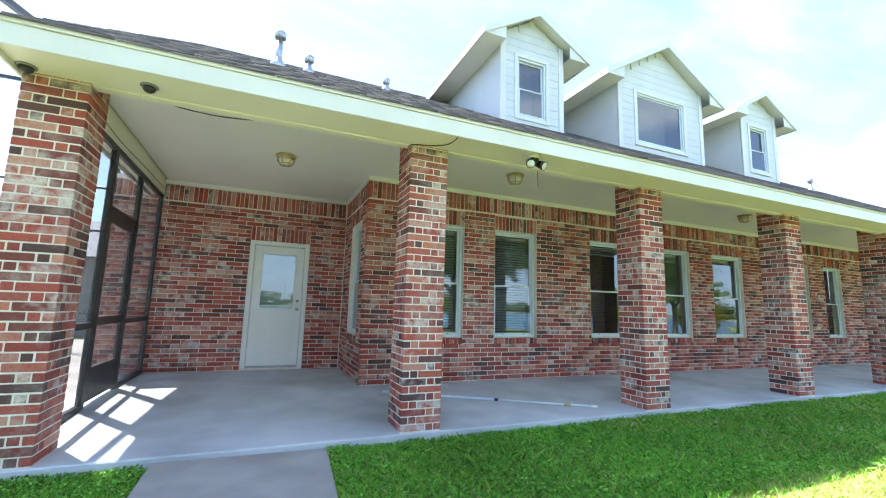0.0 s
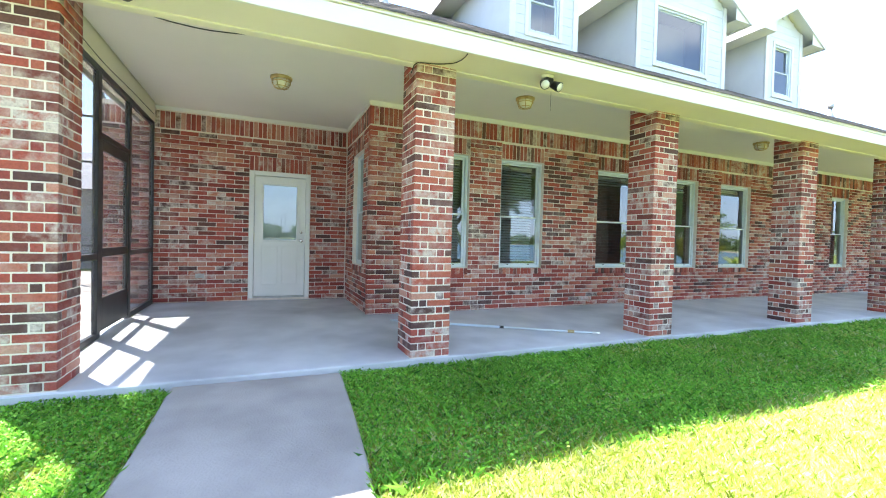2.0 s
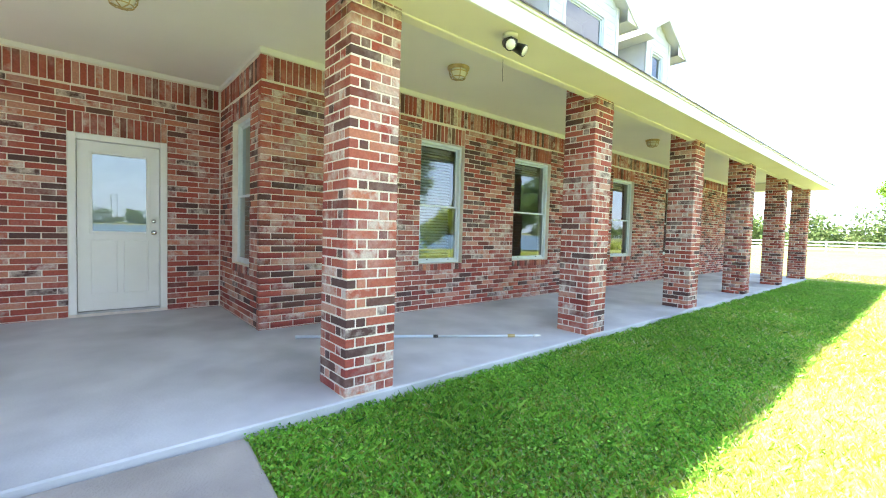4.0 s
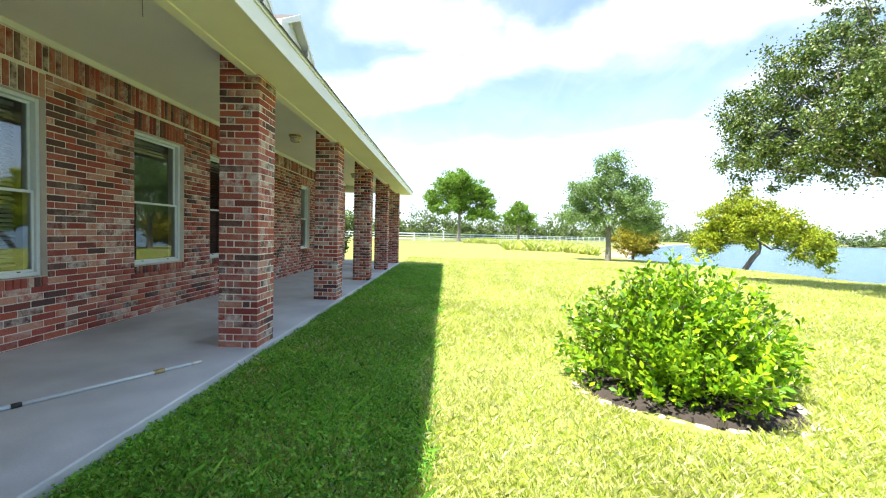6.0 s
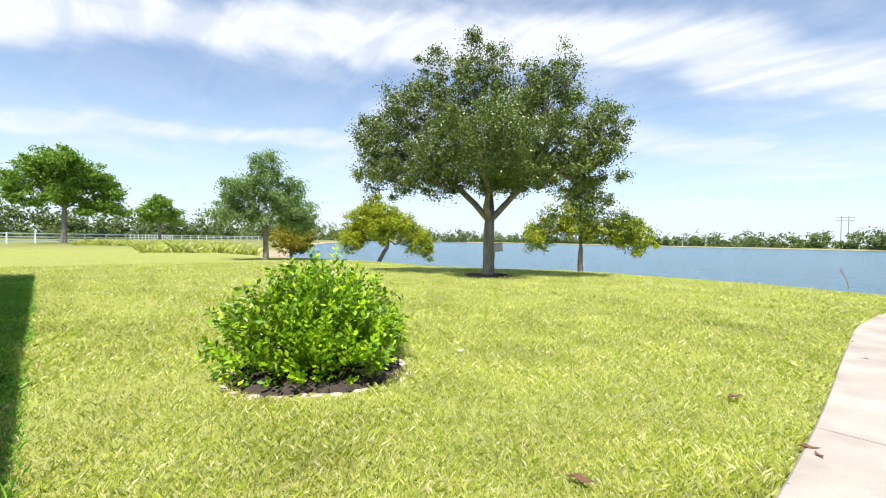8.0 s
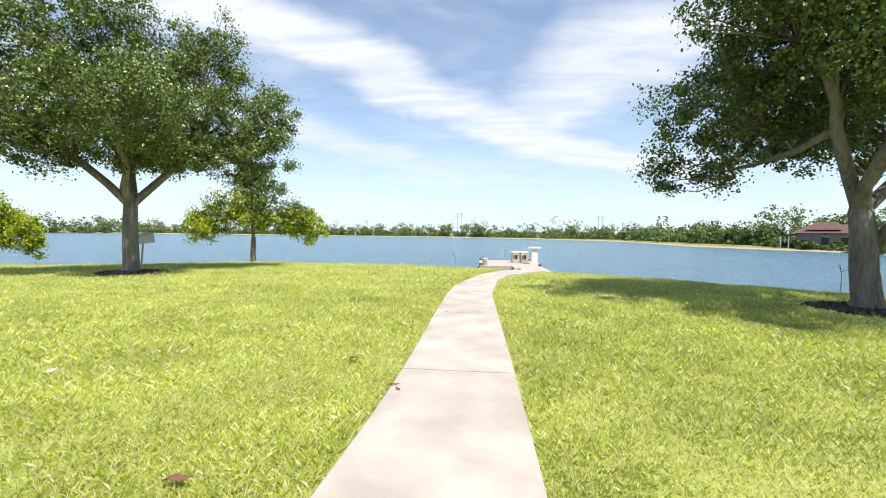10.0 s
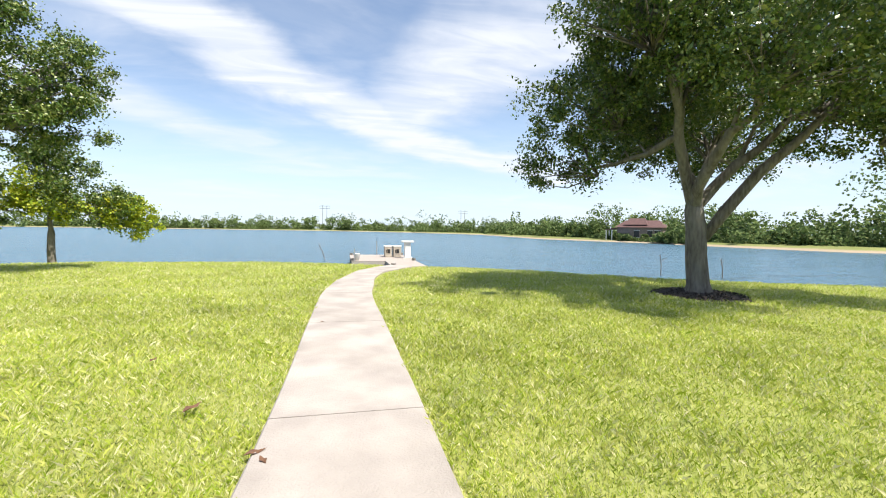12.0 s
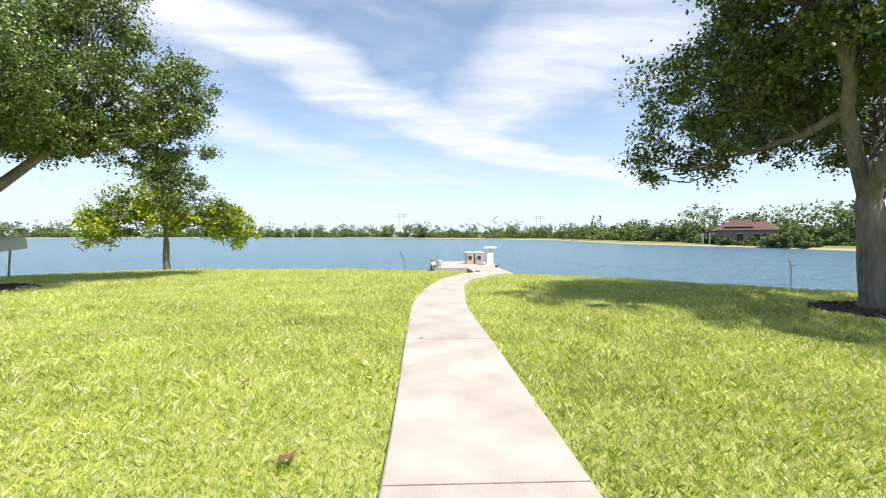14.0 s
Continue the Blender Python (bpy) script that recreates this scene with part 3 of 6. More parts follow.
def walk_mid(s):
    """Centre, half width and direction of the walkway at s, in steps between the rows of WALK."""
    i = min(int(s), len(WALK) - 2)
    t = s - i
    p = [Vector(WALK[max(0, min(k, len(WALK) - 1))]) for k in (i - 1, i, i + 1, i + 2)]
    v = 0.5 * ((2 * p[1]) + (p[2] - p[0]) * t + (2 * p[0] - 5 * p[1] + 4 * p[2] - p[3]) * t * t + (3 * p[1] - p[0] - 3 * p[2] + p[3]) * t ** 3)
    return v


def build_walkway():
    top = thing("walkway", (0, 0, 0), "pale worn concrete garden path curving to the dock", "path")
    tagged(top, kind="structure")
    joints = [0, 1.6, 3.0, 4.0, 5.1, 6.4, 8.2, 9.6, len(WALK) - 1]
    for k, (a, b) in enumerate(zip(joints, joints[1:])):
        bm = bmesh.new()
        rings = []
        for s in np.linspace(a, b, 9):
            v, w = walk_mid(s), walk_mid(min(s + 0.02, len(WALK) - 1.001))
            u = walk_mid(max(0, min(s, len(WALK) - 1.03)))
            d = (walk_mid(min(max(0, s) + 0.02, len(WALK) - 1)) - walk_mid(max(0, min(s, len(WALK) - 1) - 0.02)))
            d = Vector((d.x, d.y, 0)).normalized()
            if s == a:
                v = v + d * 0.006
            if s == b:
                v = v - d * 0.006
            nrm = Vector((-d.y, d.x, 0))
            z = float(ground_z(v.x, v.y)) + (0.05 if v.y < 3 else 0.06)
            z = max(z, -0.36)
            c = Vector((v.x, v.y, z))
            h = v.z
            rings.append([bm.verts.new(c + nrm * h * q + Vector((0, 0, dz))) for q, dz in ((1.0, -0.2), (1.0, -0.012), (0.975, 0), (-0.975, 0), (-1.0, -0.012), (-1.0, -0.2))])
        for r0, r1 in zip(rings, rings[1:]):
            for q in range(5):
                bm.faces.new((r0[q], r1[q], r1[q + 1], r0[q + 1]))
        bm.faces.new(rings[0])
        bm.faces.new(rings[-1][::-1])
        part("slab_section", bm, "walk", top)


build_walkway()


# ---- the house ----
COURSE, BED, LONG, SHORT, GAP = 0.0686, 0.0098, 0.240, 0.0695, 0.010
BEAM_Z, CEIL_Z = 2.765, 3.02
EAVE_Y, EAVE_Z, SLOPE, RIDGE_Y = 4.235, 2.90, 0.578, 11.6
ROOF_X0, ROOF_X1 = -0.74, 18.45
NOOK_X, END_X = 2.31, 17.3
WIN_Z0, WIN_Z1 = 0.71, 2.43
WINDOWS = [(3.02, 3.85), (4.40, 5.21), (6.36, 7.36), (8.04, 8.95), (9.64, 10.62), (12.38, 13.10), (13.76, 14.52)]
SIDE_WIN = (7.10, 7.84)
DOOR = (0.76, 1.70, 2.17)


def rect_wall(name, axis, plane, span, z, depth, holes, material, label, category="wall"):
    """A wall along an axis, cut by rectangular holes (a0, a1, z0, z1)."""
    us = sorted({span[0], span[1], *[h[0] for h in holes], *[h[1] for h in holes]})
    zs = sorted({z[0], z[1], *[h[2] for h in holes], *[h[3] for h in holes]})
    bm = bmesh.new()
    vmap = {}

    def vert(u, d, w):
        key = (round(u, 4), round(d, 4), round(w, 4))
        if key not in vmap:
            vmap[key] = bm.verts.new((u, d, w) if axis == "x" else (d, u, w))
        return vmap[key]

    d0, d1 = plane, plane + depth
    solid = {}
    for i in range(len(us) - 1):
        for j in range(len(zs) - 1):
            cu, cz = (us[i] + us[i + 1]) / 2, (zs[j] + zs[j + 1]) / 2
            solid[i, j] = not any(h[0] < cu < h[1] and h[2] < cz < h[3] for h in holes)
    for (i, j), s in solid.items():
        if not s:
            continue
        a, b, c, e = us[i], us[i + 1], zs[j], zs[j + 1]
        for d in (d0, d1):
            bm.faces.new([vert(a, d, c), vert(b, d, c), vert(b, d, e), vert(a, d, e)])
        for di, dj, q in ((-1, 0, ((a, c), (a, e))), (1, 0, ((b, c), (b, e))), (0, -1, ((a, c), (b, c))), (0, 1, ((a, e), (b, e)))):
            if not solid.get((i + di, j + dj), False):
                (u0, w0), (u1, w1) = q
                bm.faces.new([vert(u0, d0, w0), vert(u1, d0, w1), vert(u1, d1, w1), vert(u0, d1, w0)])
    bmesh.ops.recalc_face_normals(bm, faces=bm.faces)
    return tagged(part(name, bm, material), label, category, kind="structure")


wall_south = rect_wall("wall_south", "x", WALL_Y, (NOOK_X + 0.002, END_X), (0.0, CEIL_Z), 0.24, [(a, b, WIN_Z0, WIN_Z1) for a, b in WINDOWS], "mortar", "mixed red and whitewashed brick wall with soldier courses", "brick wall")
wall_nook = rect_wall("wall_nook", "x", DOOR_Y, (-1.2, NOOK_X), (0.0, CEIL_Z), 0.24, [(DOOR[0], DOOR[1], 0.10, DOOR[2])], "mortar", "dark red brick wall round the white back door", "brick wall")
wall_side = rect_wall("wall_side", "y", NOOK_X, (WALL_Y + 0.245, DOOR_Y - 0.003), (0.0, CEIL_Z), 0.24, [(SIDE_WIN[0], SIDE_WIN[1], WIN_Z0, WIN_Z1)], "mortar", "short red brick return wall with one window", "brick wall")
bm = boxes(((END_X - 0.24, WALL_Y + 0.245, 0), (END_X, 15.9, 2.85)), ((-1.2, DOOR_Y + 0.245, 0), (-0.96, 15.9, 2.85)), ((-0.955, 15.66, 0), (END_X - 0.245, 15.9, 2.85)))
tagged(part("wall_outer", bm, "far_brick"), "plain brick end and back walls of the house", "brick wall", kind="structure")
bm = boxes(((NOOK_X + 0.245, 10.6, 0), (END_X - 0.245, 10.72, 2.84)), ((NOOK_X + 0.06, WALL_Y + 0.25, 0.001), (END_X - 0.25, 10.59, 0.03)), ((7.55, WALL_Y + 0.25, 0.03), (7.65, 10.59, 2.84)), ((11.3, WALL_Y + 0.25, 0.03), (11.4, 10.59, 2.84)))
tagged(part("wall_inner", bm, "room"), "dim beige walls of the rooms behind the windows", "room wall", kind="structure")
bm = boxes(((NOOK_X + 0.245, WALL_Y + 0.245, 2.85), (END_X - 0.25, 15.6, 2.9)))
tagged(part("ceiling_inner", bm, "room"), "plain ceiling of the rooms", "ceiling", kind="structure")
bm = boxes(((-0.5, FRONT + 0.157, CEIL_Z), (18.1, WALL_Y, CEIL_Z + 0.05)), ((-0.5, WALL_Y, CEIL_Z), (NOOK_X, DOOR_Y, CEIL_Z + 0.05)))
tagged(part("ceiling", bm, "ceiling"), "smooth off-white painted porch ceiling", "porch ceiling", kind="structure")

# beams, soffit, fascia and trim
bm = boxes(((ROOF_X0 + 0.02, EAVE_Y + 0.03, BEAM_Z), (ROOF_X1 - 0.02, FRONT + 0.05, BEAM_Z + 0.02)), bevel=0.003)
tagged(part("soffit", bm, "cream"), "cream painted soffit board under the eave", "soffit", kind="structure")
bm = boxes(((ROOF_X0 + 0.02, FRONT + 0.052, BEAM_Z - 0.008), (18.12, FRONT + 0.155, CEIL_Z + 0.12)), ((-0.70, FRONT + 0.157, BEAM_Z - 0.006), (-0.52, DOOR_Y - 0.002, CEIL_Z + 0.12)), ((17.72, FRONT + 0.157, BEAM_Z), (18.12, 9.2, CEIL_Z + 0.12)), bevel=0.006)
tagged(part("beam", bm, "cream"), "boxed cream porch beam over the brick columns", "beam", kind="structure")
bm = boxes(((ROOF_X0, EAVE_Y, BEAM_Z - 0.045), (ROOF_X1, EAVE_Y + 0.025, EAVE_Z - 0.035)), ((ROOF_X0, EAVE_Y + 0.028, BEAM_Z - 0.045), (ROOF_X0 + 0.025, 15.9, EAVE_Z - 0.035)), bevel=0.003)
tagged(part("fascia", bm, "white"), "weathered white fascia board along the eave", "fascia", kind="structure")
bm = boxes(((ROOF_X0 - 0.01, EAVE_Y - 0.014, EAVE_Z - 0.032), (ROOF_X1 + 0.01, EAVE_Y + 0.03, EAVE_Z + 0.004)), bevel=0.002)
tagged(part("trim_drip_edge", bm, "white"), "thin white drip edge under the shingles", "trim", kind="structure")
bm = boxes(((NOOK_X - 0.022, WALL_Y - 0.022, CEIL_Z - 0.065), (END_X, WALL_Y - 0.002, CEIL_Z - 0.002)), ((-0.55, DOOR_Y - 0.022, CEIL_Z - 0.055), (NOOK_X - 0.024, DOOR_Y - 0.002, CEIL_Z - 0.002)),
           ((NOOK_X - 0.022, WALL_Y, CEIL_Z - 0.055), (NOOK_X - 0.002, DOOR_Y - 0.024, CEIL_Z - 0.002)), ((-0.3, FRONT + 0.157, CEIL_Z - 0.05), (17.7, FRONT + 0.175, CEIL_Z - 0.002)), bevel=0.004)
tagged(part("trim", bm, "white"), "narrow white trim where walls meet the ceiling", "trim", kind="structure")


def roof_z(y):
    return EAVE_Z + SLOPE * (y - EAVE_Y)


def build_roof():
    bm = bmesh.new()
    back = 2 * RIDGE_Y - EAVE_Y
    prof = [(EAVE_Y, EAVE_Z - 0.03), (RIDGE_Y, roof_z(RIDGE_Y) - 0.03), (back, EAVE_Z - 0.03), (back, EAVE_Z + 0.0), (RIDGE_Y, roof_z(RIDGE_Y)), (EAVE_Y, EAVE_Z)]
    a, b = ([bm.verts.new((x, y, z)) for y, z in prof] for x in (ROOF_X0, ROOF_X1))
    for k in range(6):
        bm.faces.new((a[k], a[(k + 1) % 6], b[(k + 1) % 6], b[k]))
    for r in (a, b[::-1]):
        bm.faces.new((r[0], r[1], r[4], r[5]))
        bm.faces.new((r[1], r[2], r[3], r[4]))
    bmesh.ops.recalc_face_normals(bm, faces=bm.faces)
    roof = tagged(part("roof", bm, "shingle"), "weathered brown-grey shingle roof with three dormers", "roof", kind="structure")
    rng = np.random.default_rng(4)
    n = math.hypot(1, SLOPE)
    vs = []
    rows = int((RIDGE_Y - EAVE_Y) * n / 0.14)
    for r in range(rows):
        s0 = r * 0.14 - 0.03
        x = ROOF_X0 - 0.02 + (0.16 if r % 2 else 0)
        while x < ROOF_X1:
            w = 0.32 + rng.uniform(-0.04, 0.04)
            x1 = min(x + w - 0.008, ROOF_X1 + 0.02)
            t = 0.012 + rng.uniform(0, 0.007)
            for s, lift in ((s0, 0.004), (s0 + 0.15, 0.002)):
                y, z = EAVE_Y + s / n, EAVE_Z + SLOPE * s / n
                top = t if s == s0 else t * 0.4
                for xx in (x, x1):
                    vs += [(xx, y, z + lift), (xx, y, z + lift + top)]
            x += w
    v = np.array(vs)
    m = len(v) // 8
    f = np.array([[0, 2, 3, 1], [1, 3, 7, 5], [0, 1, 5, 4], [2, 6, 7, 3]])
    faces = (np.arange(m) * 8)[:, None, None] + f[None]
    tagged(arrays("shingles", v, faces.reshape(-1, 4), "shingle", roof), kind="stuff")


build_roof()
bm = bmesh.new()
for x in (ROOF_X0 + 0.06, ROOF_X1 - 0.08):
    a = [bm.verts.new((x + d, y, z)) for d in (0, 0.02) for y, z in ((EAVE_Y + 0.05, EAVE_Z - 0.04), (2 * RIDGE_Y - EAVE_Y, EAVE_Z - 0.04), (RIDGE_Y, roof_z(RIDGE_Y) - 0.04))]
    bm.faces.new(a[:3]), bm.faces.new(a[3:][::-1])
    for k in range(3):
        bm.faces.new((a[k], a[(k + 1) % 3], a[3 + (k + 1) % 3], a[3 + k]))
tagged(part("gable", bm, "siding"), "white gable end of the roof", "gable", kind="structure")


def sheet(x0, x1, y, z0, z1):
    bm = bmesh.new()
    bm.faces.new([bm.verts.new(p) for p in ((x0, y, z0), (x1, y, z0), (x1, y, z1), (x0, y, z1))])
    return bm


def sash_window(x0, x1, z0, z1, y, axis="x", label="white double-hung window with dark reflecting panes", split=True, group="porch windows", category="window", depth=1.0):
    """A double-hung window whose face looks towards -y, or, turned, towards -x."""
    w, h, f = x1 - x0, z1 - z0, 0.038
    top = thing("window", (0, 0, 0), label, category, group)
    top.matrix_basis = pose(x0, y, z0) if axis == "x" else pose(y, x1, z0, 0, 0, -90)
    part("window_frame", boxes(((0, 0, 0), (f, 0.08, h)), ((w - f, 0, 0), (w, 0.08, h)), ((f, 0, h - f), (w - f, 0.08, h)), ((f, 0, 0), (w - f, 0.08, f)), bevel=0.004), "alu", top)
    mid = h * 0.475
    for name, a, b, d in ((("lower_sash", f, mid + 0.014, 0.022 * depth), ("upper_sash", mid - 0.014, h - f, 0.022 * depth + 0.030 * max(depth, 0.9))) if split else (("sash", f, h - f, 0.03),)):
        s = 0.026
        u, v = f + 0.002, w - f - 0.002
        sash = part(name, boxes(((u, d, a), (u + s, d + 0.026, b)), ((v - s, d, a), (v, d + 0.026, b)), ((u + s, d, b - s), (v - s, d + 0.026, b)), ((u + s, d, a), (v - s, d + 0.026, a + s)), bevel=0.003), "alu", top)
        pane = part("pane", sheet(u + s - 0.004, v - s + 0.004, d + 0.012, a + s - 0.004, b - s + 0.004), "pane", sash)
        pane.visible_shadow = False
    if split:
        part("sash_lock", boxes(((w / 2 - 0.02, 0.01, mid), (w / 2 + 0.02, 0.022, mid + 0.012))), "alu", top)
        for u in (w * 0.25, w * 0.75):
            part("tilt_latch", boxes(((u - 0.012, 0.008, f + 0.003), (u + 0.012, 0.021, f + 0.013))), "black", top)
    return top


RECESS = 0.06
for i, (a, b) in enumerate(WINDOWS):
    sash_window(a + 0.004, b - 0.004, WIN_Z0 + 0.004, WIN_Z1 - 0.004, WALL_Y + RECESS)
sash_window(SIDE_WIN[0] + 0.004, SIDE_WIN[1] - 0.004, WIN_Z0 + 0.004, WIN_Z1 - 0.004, NOOK_X + RECESS, "y", "white double-hung window in the short brick return wall", depth=0.1)


def blind(x0, x1, z0, z1, y, axis="x", tilt=35, label="closed white slatted blind behind the glass"):
    top = thing("window_blind", (0, 0, 0), label, "window blind", "window blinds")
    top.matrix_basis = pose(x0, y, 0) if axis == "x" else pose(y, x1, 0, 0, 0, -90)
    w = x1 - x0
    part("headrail", boxes(((0, -0.02, z1 - 0.04), (w, 0.03, z1)), bevel=0.003), "blind", top)
    n = int((z1 - z0 - 0.06) / 0.043)
    bm = boxes(((0, -0.025, -0.0015), (w, 0.025, 0.0015)))
    me = None
    for k in range(n):
        if me is None:
            s = part("slat", bm, "blind", top)
            me = s.data
        else:
            s = new("slat", me)
            s.parent = top
        s.matrix_basis = pose(0, 0.005, z1 - 0.06 - k * 0.043, tilt)
    part("bottom_rail", boxes(((0, -0.022, z1 - 0.06 - n * 0.043 - 0.012), (w, 0.022, z1 - 0.06 - n * 0.043 + 0.004)), bevel=0.003), "blind", top)
    part("cord", tube(bmesh.new(), [(w * 0.15, -0.03, z1 - 0.05), (w * 0.15, -0.03, z1 - 0.9)], 0.002, 5), "blind", top)


for i, z in ((0, 0.80), (1, 0.80), (2, 2.20), (3, 2.20), (4, 2.24), (5, 2.0)):
    a, b = WINDOWS[i]
    blind(a + 0.04, b - 0.04, z, WIN_Z1 - 0.05, WALL_Y + 0.29, label="lowered white slatted blind behind the glass" if z < 1 else "raised white slatted blind behind the glass")
blind(SIDE_WIN[0] + 0.04, SIDE_WIN[1] - 0.04, 2.25, WIN_Z1 - 0.05, NOOK_X + 0.29, "y", label="raised white slatted blind behind the glass")


def back_door():
    x0, x1, z1 = DOOR
    top = thing("door_1", (x0, DOOR_Y - 0.02, 0.10), "closed white back door with a large glass light", "door")
    w, h = x1 - x0, z1 - 0.10
    part("door_frame", boxes(((0.002, 0, 0.002), (0.075, 0.14, h - 0.002)), ((w - 0.075, 0, 0.002), (w - 0.002, 0.14, h - 0.002)), ((0.075, 0, h - 0.072), (w - 0.075, 0.14, h - 0.002)), bevel=0.006), "white", top)
    part("threshold", boxes(((0.076, -0.01, 0.003), (w - 0.076, 0.12, 0.025)), bevel=0.004), "steel", top)
    a, b, c, d = 0.08, w - 0.08, 0.03, h - 0.078
    ga, gb, gc, gd = a + 0.135, b - 0.135, 0.96, d - 0.14
    leaf = part("door_leaf", boxes(((a, 0.03, c), (ga, 0.072, d)), ((gb, 0.03, c), (b, 0.072, d)), ((ga, 0.03, gd), (gb, 0.072, d)), ((ga, 0.03, c), (gb, 0.072, gc)), bevel=0.002), "white", top)
    part("glass_frame", boxes(((ga - 0.03, 0.016, gc - 0.03), (ga, 0.034, gd + 0.03)), ((gb, 0.016, gc - 0.03), (gb + 0.03, 0.034, gd + 0.03)), ((ga, 0.016, gd), (gb, 0.034, gd + 0.03)), ((ga, 0.016, gc - 0.03), (gb, 0.034, gc)), bevel=0.005), "white", leaf)
    part("pane", sheet(ga, gb, 0.047, gc, gd), "pane", leaf)
    part("inner_blind", boxes(((ga, 0.058, gc), (gb, 0.062, gd))), "blind", leaf)
    for u in ((ga - 0.02, (ga + gb) / 2 - 0.03), ((ga + gb) / 2 + 0.03, gb + 0.02)):
        part("panel", boxes(((u[0], 0.022, 0.22), (u[1], 0.032, 0.86)), bevel=0.008), "white", leaf)
    for z, r, name in ((0.95, 0.03, "door_knob"), (1.09, 0.024, "deadbolt")):
        bm = lathe(bmesh.new(), [(r, 0), (r, 0.008), (0.011, 0.012), (0.011, 0.035), (r * 0.9, 0.045), (r * 0.9, 0.06), (r * 0.4, 0.068)] if name == "door_knob" else [(r, 0), (r, 0.012), (r * 0.7, 0.018)], sides=18)
        bm.transform(pose(b - 0.06, 0.03, z, 90))
        part(name, bm, "chrome", leaf, smooth=True)


back_door()
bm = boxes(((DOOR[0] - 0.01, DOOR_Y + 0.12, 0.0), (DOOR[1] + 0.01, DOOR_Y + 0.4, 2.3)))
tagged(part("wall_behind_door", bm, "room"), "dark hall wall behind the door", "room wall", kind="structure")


# ---- dormers ----
def dormer(cx, half, over, tip, eave, win, wide=False):
    """A gabled dormer: lap-sided walls, trim, barge boards, a shingled roof and a window."""
    yf, yw = 6.60, 6.84
    z0 = roof_z(yw) - 0.05
    top = thing("dormer", (cx, 0, 0), "white lap-sided gabled dormer with a %s window" % ("wide fixed" if wide else "double-hung"), "dormer", "dormers")
    slope = (tip - eave) / over
    wz = eave + slope * (over - half) - 0.09
    wa, wb, wc, wd = win
    yb = RIDGE_Y - 0.4
    bm = bmesh.new()
    f = lambda x, y, z: bm.verts.new((x, y, z))
    tipw = wz + slope * half
    for y in (yw + 0.02, yw + 0.1):
        cells = [((-half, z0), (wa, z0), (wa, wz), (-half, wz)), ((wb, z0), (half, z0), (half, wz), (wb, wz)), ((wa, z0), (wb, z0), (wb, wc), (wa, wc)), ((wa, wd), (wb, wd), (wb, wz), (wa, wz))] if wd < wz else []
        for c in cells:
            bm.faces.new([f(u, y, w) for u, w in c])
        bm.faces.new([f(-half, y, wz), f(half, y, wz), f(0, y, tipw)])
    for s in (-1, 1):
        bm.faces.new([f(s * half, yw + 0.02, z0), f(s * half, yw + 0.02, wz), f(s * half, EAVE_Y + (wz - EAVE_Z) / SLOPE, wz)])
    part("wall_core", bm, "siding", top)
    step, k = 0.15, 0
    lows, highs = [], []
    z = z0
    while z < tipw - 0.05:
        z1 = min(z + step, tipw)
        hw = half if z1 <= wz else max(0.03, half - (z1 - wz) / slope)
        if z < wd and z1 > wc:
            spans = [(-hw, wa - 0.07), (wb + 0.07, hw)]
        else:
            spans = [(-hw, hw)]
        for a, b in spans:
            if b - a > 0.02:
                board = part("siding_board", boxes(((a, yw + 0.0, z + 0.003), (b, yw + 0.019, z1 + 0.012))), "siding", top)
                for v in board.data.vertices:
                    if v.co.z < z + 0.05:
                        v.co.y -= 0.006 if v.co.y < yw + 0.01 else 0
        z += step
    for s in (-1, 1):
        z = z0 + 0.02
        while z < wz - 0.02:
            ye = EAVE_Y + (z + step - EAVE_Z) / SLOPE
            lo, hi = sorted((s * half, s * (half + 0.018)))
            part("siding_board", boxes(((lo, yw + 0.02, z + 0.003), (hi, max(ye, yw + 0.1), min(z + step + 0.008, wz)))), "siding", top)
            z += step
        lo, hi = sorted((s * (half - 0.08), s * (half + 0.03)))
        part("corner_board", boxes(((lo, yw - 0.022, z0), (hi, yw - 0.002, wz)), bevel=0.003), "white", top)
        lo, hi = sorted((s * (half + 0.005), s * (half + 0.03)))
    t = 0.07
    part("window_trim", boxes(((wa - t, yw - 0.022, wc - t), (wa, yw + 0.02, wd + t)), ((wb, yw - 0.022, wc - t), (wb + t, yw + 0.02, wd + t)), ((wa, yw - 0.022, wd), (wb, yw + 0.02, wd + t)), ((wa, yw - 0.022, wc - t), (wb, yw + 0.02, wc)), bevel=0.004), "white", top)
    # roof planes with soffits
    for s in (-1, 1):
        bm = bmesh.new()
        prof = [(0, tip), (s * over, eave), (s * over, eave - 0.05), (0, tip - 0.05)]
        ends = [[bm.verts.new((x, y, z)) for x, z in prof] for y in (yf + 0.03, yb)]
        for q in range(4):
            bm.faces.new((ends[0][q], ends[0][(q + 1) % 4], ends[1][(q + 1) % 4], ends[1][q]))
        bm.faces.new(ends[0]), bm.faces.new(ends[1][::-1])
        bmesh.ops.recalc_face_normals(bm, faces=bm.faces)
        part("dormer_roof", bm, "shingle", top)
        bm = bmesh.new()
        for d0, d1, yy in ((0.0, -0.13, (yf, yf + 0.03)),):
            a = [bm.verts.new((x, y, z)) for y in yy for x, z in ((0, tip + 0.005), (s * (over + 0.02), eave - 0.006), (s * (over + 0.02), eave - 0.135), (0, tip - 0.15))]
            for q in range(4):
                bm.faces.new((a[q], a[(q + 1) % 4], a[4 + (q + 1) % 4], a[4 + q]))
            bm.faces.new(a[:4]), bm.faces.new(a[4:][::-1])
        bmesh.ops.recalc_face_normals(bm, faces=bm.faces)
